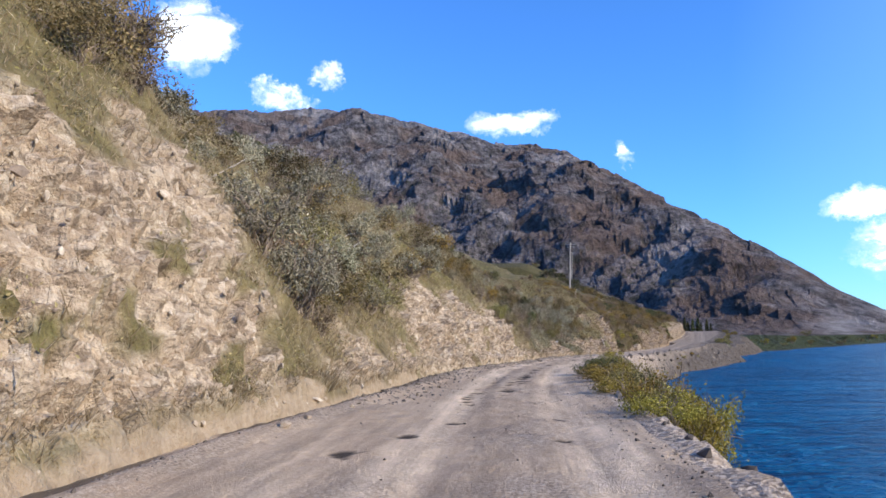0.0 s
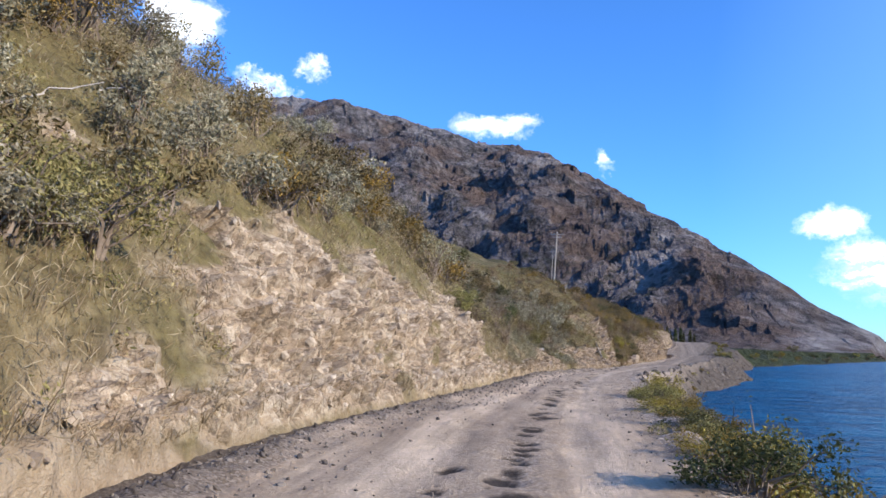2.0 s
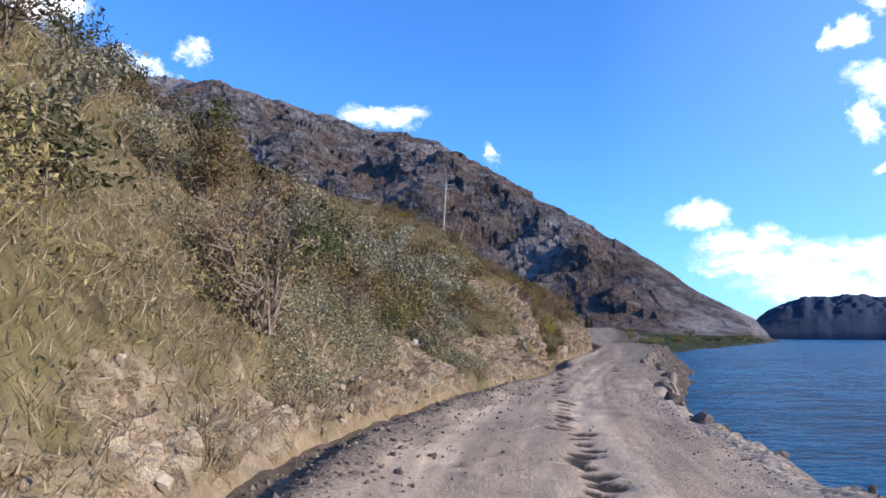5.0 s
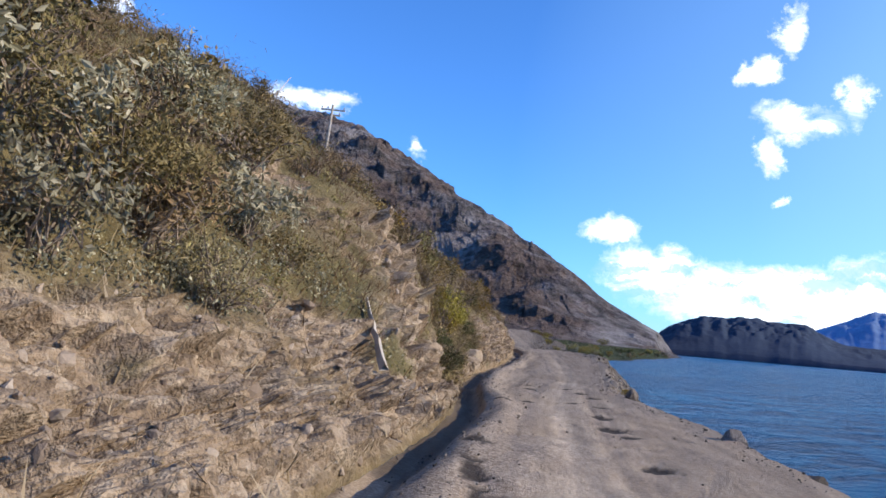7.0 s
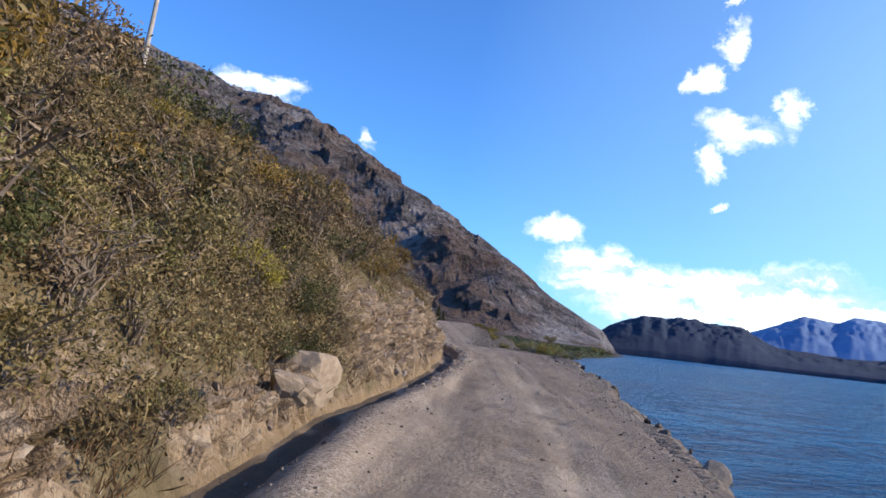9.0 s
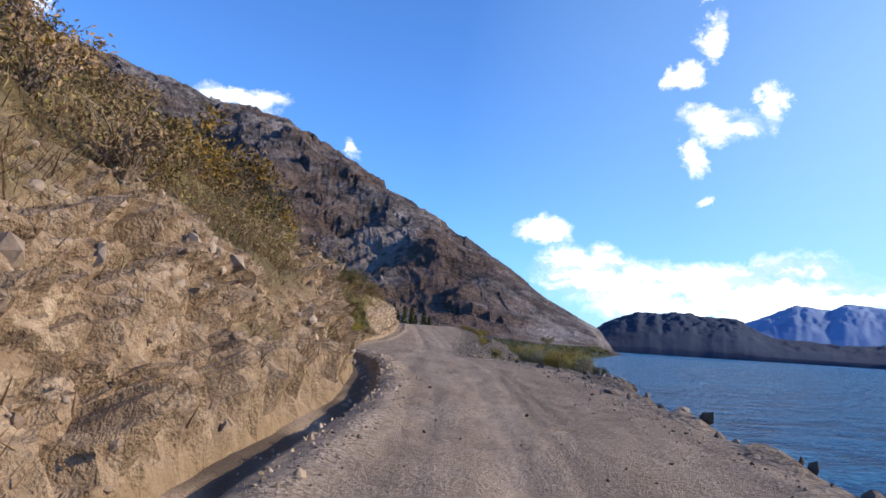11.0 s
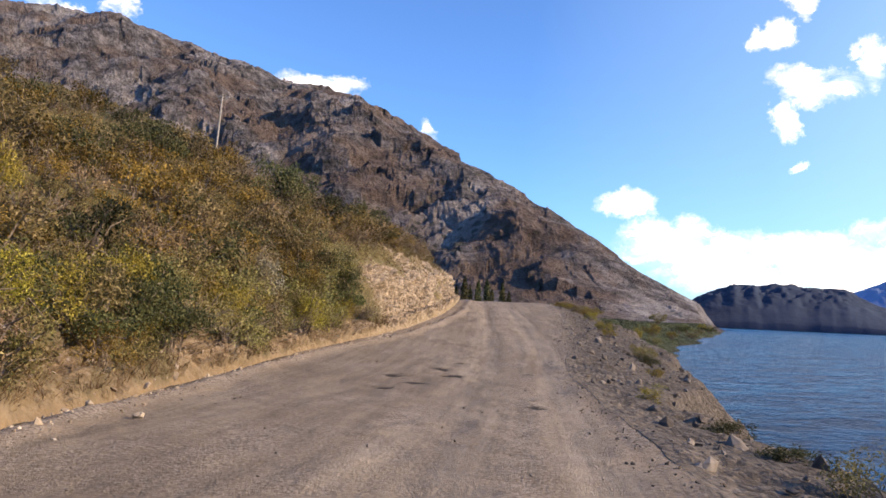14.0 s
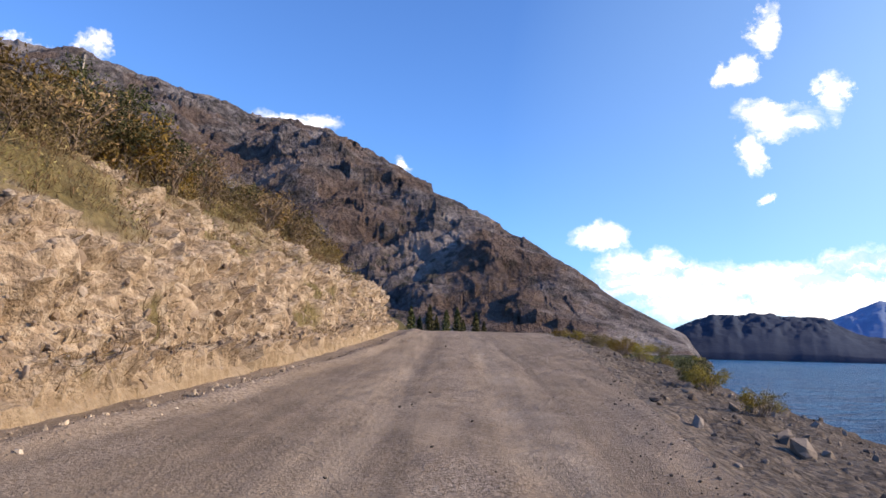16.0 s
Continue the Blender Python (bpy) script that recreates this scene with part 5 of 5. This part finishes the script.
def many_stones(name, places, sizes, mat, label, rng):
    """Small stones, joined into one mesh."""
    base = [stone_mesh(900 + k, 0.7, 1) for k in range(6)]
    vs, fs, off = [], [], 0
    protos = []
    for me in base:
        v = np.empty(len(me.vertices) * 3, np.float32)
        me.vertices.foreach_get("co", v)
        protos.append((v.reshape(-1, 3), np.array([p.vertices[:] for p in me.polygons])))
        bpy.data.meshes.remove(me)
    for p, s in zip(places, sizes):
        v, f = protos[int(rng.integers(0, 6))]
        q = np.array(Euler(rng.uniform(0, 6.28, 3)).to_matrix())
        vs.append((v * s * rng.uniform(0.7, 1.3, 3)) @ q.T + p)
        fs.append(f + off)
        off += len(v)
    tagged(place_mesh(name, raw_mesh(name, np.concatenate(vs), np.concatenate(fs), mat), None), label, "stones", kind="stuff")


def build_stones():
    # loose gravel along the edges and the crown of the road
    n = 8500
    y = RNG.uniform(-2, 190, n)
    a, b = table(LEFT, y), table(RIGHT, y)
    where = RNG.random(n)
    s = np.where(where < 0.5, np.abs(RNG.normal(0.8, 0.35, n)), np.where(where < 0.82, (b - a) - np.abs(RNG.normal(0.0, 0.32, n)), RNG.uniform(0, 1, n) * (b - a)))
    # the coarse strip below the cut
    m = 5500
    y = np.r_[y, RNG.uniform(14, 68, m)]
    a, b = table(LEFT, y), table(RIGHT, y)
    s = np.r_[s, np.abs(RNG.normal(0.0, 0.9, m)) + 0.1]
    u = np.clip(s / (b - a), 0.01, 0.995)
    co, _, _ = road_points(y, u)
    size = np.r_[np.clip(RNG.lognormal(-3.7, 0.45, n), 0.010, 0.09), np.clip(RNG.lognormal(-3.1, 0.45, m), 0.02, 0.13)]
    many_stones("gravel", co, size, GREY_STONE, "loose gravel and small stones on the road", RNG)
    # pale chips along the ditch
    n = 1500
    y = RNG.uniform(96, 172, n)
    a, b = table(LEFT, y), table(RIGHT, y)
    co, _, _ = road_points(y, np.clip(np.abs(RNG.normal(0.75, 0.3, n)) / (b - a), 0.01, 0.9))
    many_stones("pale_chips", co, np.clip(RNG.lognormal(-3.1, 0.5, n), 0.02, 0.16), STONE, "pale stone chips lying along the ditch", RNG)
    # rubble lying at the foot and on the ledges of the rock cut
    n = 12000
    y, d = RNG.uniform(-2, 194, n), 0.05 + 3.6 * RNG.uniform(0, 1, n) ** 1.4
    co, rock, _, _ = hill_points(y, d)
    keep = (rock > 0.35) & (d > 0.3) | ((d < 0.12) & (RNG.random(n) < 0.6))
    size = np.clip(RNG.lognormal(-2.5, 0.5, n), 0.04, 0.26)
    co[:, 2] -= size * 0.2
    far = y > 58
    many_stones("rubble", co[keep & ~far], size[keep & ~far], STONE, "pale broken rubble lying in the rock cut", RNG)
    many_stones("brown_rubble", co[keep & far], size[keep & far], BROWN_STONE, "brown broken rubble lying in the rock cut", RNG)
    n = 2600
    y, d = RNG.uniform(160, 195, n), RNG.uniform(0.2, 0.75, n)
    co, _, _, _ = hill_points(y, d)
    many_stones("ledge_rubble", co, np.clip(RNG.lognormal(-3.0, 0.5, n), 0.025, 0.16), BROWN_STONE, "brown fallen stones on the ledge under the cliff", RNG)
    n = 5200
    y, d = RNG.uniform(4, 200, n), RNG.uniform(0.2, 7, n)
    co = shore_points(y, d)
    keep = co[:, 2] > WATER - 0.6
    many_stones("shore_gravel", co[keep], np.clip(RNG.lognormal(-2.4, 0.6, keep.sum()), 0.03, 0.4), GREY_STONE, "grey broken stones on the lake embankment", RNG)
    # boulders of the embankment and single blocks by the bank
    shapes = [stone_mesh(950 + k, 0.8, 3) for k in range(7)]
    for me in shapes:
        me.materials.append(GREY_STONE)
    for k in range(290):
        y, d = RNG.choice([RNG.uniform(73, 125), RNG.uniform(136, 172), RNG.uniform(56, 78)], p=[0.4, 0.25, 0.35]), 0
        d = float(table(BERM, y)) + RNG.uniform(-0.2, 4.2)
        where = bank_place(y, d, 0.05)
        if where.z < WATER - 0.4:
            continue
        ob = new("boulder", shapes[int(RNG.integers(0, 7))])
        s = RNG.uniform(0.22, 0.5)
        ob.matrix_world = Matrix.LocRotScale(where, Euler(RNG.uniform(0, 6.28, 3)), Vector((s, s * RNG.uniform(0.7, 1.2), s * RNG.uniform(0.6, 1.0))))
        tagged(ob, "grey broken boulder on the lake embankment", "boulder", "boulders of the embankment")
    pale = [stone_mesh(970 + k, 0.85, 3) for k in range(4)]
    for me in pale:
        me.materials.append(STONE)
    for y, d, s in [(92.5, 0.25, 1.5), (91.4, 0.2, 1.1), (93.6, 0.2, 0.6), (79.6, 0.5, 1.2), (77.8, 0.55, 0.5), (132.2, 0.3, 0.45), (172, 0.4, 0.55), (174.5, 0.35, 0.4)]:
        where, _ = slope_place(y, d, 0.0)
        ob = new("rock_block", pale[int(RNG.integers(0, 4))])
        ob.matrix_world = Matrix.LocRotScale(where, Euler(RNG.uniform(0, 6.28, 3)), Vector((s * 0.7, s * 0.7, s * 0.7)))
        tagged(ob, "pale angular block of rock at the foot of the cut", "rock", "blocks in the rock cut")
    for y, s in ((10.4, 0.17), (11.3, 0.12), (13.6, 0.10), (132.5, 0.16), (140.5, 0.14)):
        co, _, _ = road_points(np.array([y]), np.array([0.20]))
        ob = new("white_stone", pale[0])
        ob.matrix_world = Matrix.LocRotScale(Vector(co[0]) + Vector((0, 0, s * 0.25)), Euler((0.4, 0.2, y)), Vector((s, s, s)))
        tagged(ob, "small white stone lying beside the roadside ditch", "stone", "white stones by the ditch")


plant_slope()
plant_shore()
build_grass()
build_undergrowth()
build_brush()
build_thicket()
build_stones()

# ---- poles, sign, wood, far trees ----


def tube_bm(bm, a, b, r0, r1, sides=10):
    a, b = Vector(a), Vector(b)
    m = Matrix.Translation((a + b) / 2) @ (b - a).to_track_quat("Z", "Y").to_matrix().to_4x4()
    bmesh.ops.create_cone(bm, cap_ends=True, segments=sides, radius1=r0, radius2=r1, depth=(b - a).length, matrix=m)


def box_bm(bm, centre, size, turn=0.0):
    m = Matrix.Translation(centre) @ Matrix.Rotation(turn, 4, "Z") @ Matrix.Diagonal((*size, 1))
    got = bmesh.ops.create_cube(bm, size=1, matrix=m)
    return got


def power_pole(x, y, z, tall, turn):
    thing = tagged(new("power_pole"), "slim weathered wooden power pole with two crossarms", "pole", "power poles along the road")
    thing.location = (x, y, z)
    thing.rotation_euler = (0, radians(3.0), turn)
    bm = bmesh.new()
    tube_bm(bm, (0, 0, -0.6), (0, 0, tall), 0.14, 0.085, 12)
    part("shaft", bm, POLE_WOOD, thing)
    for k, h in enumerate((tall - 0.35, tall - 0.75)):
        bm = bmesh.new()
        box_bm(bm, (0, 0.13, h), (1.9 if k == 0 else 1.3, 0.09, 0.11))
        bmesh.ops.bevel(bm, geom=bm.edges[:], offset=0.012, segments=1)
        arm = part("crossarm", bm, POLE_WOOD, thing)
        for dx in ((-0.85, -0.4, 0.85) if k == 0 else (-0.55, 0.55)):
            bm = bmesh.new()
            tube_bm(bm, (dx, 0.13, h + 0.05), (dx, 0.13, h + 0.16), 0.02, 0.02, 8)
            tube_bm(bm, (dx, 0.13, h + 0.14), (dx, 0.13, h + 0.24), 0.055, 0.035, 10)
            part("insulator", bm, METAL, arm)
    return thing


power_pole(20.2, 117.0, 5.6, 10.6, radians(-25))
power_pole(40.9, 231.4, 17.5, 11.4, radians(-25))


def small_sign(x, y, y0, d0, top):
    where, _ = slope_place(y0, d0, 0.1)
    foot = min(where.z, top - 0.5)
    thing = tagged(new("marker_sign"), "small blank white square plate on a thin pale stake", "sign")
    thing.location = (x, y, foot)
    thing.rotation_euler = (radians(4), radians(5), radians(-8))
    bm = bmesh.new()
    box_bm(bm, (0, 0, (top - foot) / 2 - 0.15), (0.035, 0.03, top - foot + 0.3))
    bmesh.ops.bevel(bm, geom=bm.edges[:], offset=0.004, segments=1)
    part("stake", bm, POLE_WOOD, thing)
    bm = bmesh.new()
    box_bm(bm, (0, -0.025, top - foot - 0.1), (0.14, 0.012, 0.17))
    bmesh.ops.bevel(bm, geom=bm.edges[:], offset=0.003, segments=1)
    part("plate", bm, WHITE, thing)


small_sign(11.2, 70.3, 70.9, 2.3, 1.7)
small_sign(10.1, 66.4, 67.0, 2.0, 0.02)


def fallen_wood(name, label, a, b, r, seed, category):
    rng = np.random.default_rng(seed)
    a, b = np.array(a, float), np.array(b, float)
    t = np.linspace(0, 1, 9)[:, None]
    p = a * (1 - t) + b * t + rng.normal(size=(9, 3)) * 0.03 * np.sin(t * 3.14)
    main = [p]
    v, f = tubes(np.array(main), np.array([r]))
    tagged(place_mesh(name, raw_mesh(name, v, f, POLE_WOOD), None), label, category)


w0, _ = slope_place(75.1, 0.75, -0.05)
w1, _ = slope_place(76.5, 1.5, -0.12)
fallen_wood("log", "short pale log lying across the rock ledge", w0, w1, 0.09, 1, "log")
for k, (y, d, up, run) in enumerate([(17.4, 4.0, 1.1, 1.6), (26.1, 3.2, 0.9, 1.5), (28.7, 4.2, 0.5, 1.4), (78.4, 5.0, 1.3, 1.2), (91.5, 2.0, 1.0, 1.2), (122, 4.5, 1.2, 0.6), (127.9, 3.4, 1.4, 0.2), (166.1, 4.4, 0.9, 0.9), (135.3, 2.6, 0.8, 0.8)]):
    w0, _ = slope_place(y, d, 0.1)
    fallen_wood("dead_branch", "bare pale dead branch sticking out of the slope", w0, w0 + Vector((run * 0.5, run, up)), 0.028, 20 + k, "branch")


def poplar(x, y, z, tall, seed):
    rng = np.random.default_rng(seed)
    thing = tagged(new("poplar_tree"), "slender dark green poplar in the row below the mountain", "tree", "row of poplars")
    thing.location = (x, y, z)
    bm = bmesh.new()
    tube_bm(bm, (0, 0, -0.3), (0, 0, tall * 0.9), tall * 0.018, tall * 0.005, 7)
    part("trunk", bm, TWIG, thing)
    n = 900
    h = rng.uniform(0.06, 1.0, n)
    r = tall * 0.11 * np.sin(np.clip(h * 0.95 + 0.08, 0, 1) * math.pi) ** 0.6 * np.sqrt(rng.random(n)) * (0.8 + 0.4 * rng.random(n))
    a = rng.uniform(0, 6.283, n)
    v, f = leaves(np.stack([r * np.cos(a), r * np.sin(a), h * tall], 1), tall * 0.055, rng, 0.6)
    place_mesh("crown", raw_mesh("crown", v, f, LEAF["dark"]), None, thing)


for k, (az, dist, tall) in enumerate([(18.9, 200, 7.4), (19.3, 201, 5.9), (19.8, 200, 7.7), (20.1, 202, 6.1), (20.6, 201, 7.0), (21.1, 203, 7.5), (21.4, 202, 5.4), (22.0, 204, 6.8), (22.4, 203, 5.2)]):
    px, py = EYE0[0] + dist * math.sin(radians(az)), EYE0[1] + dist * math.cos(radians(az))
    hz = float(land_height(np.array([az]), np.array([float(dist)]))[0][0])
    poplar(px, py, hz - 0.1, tall, 700 + k)
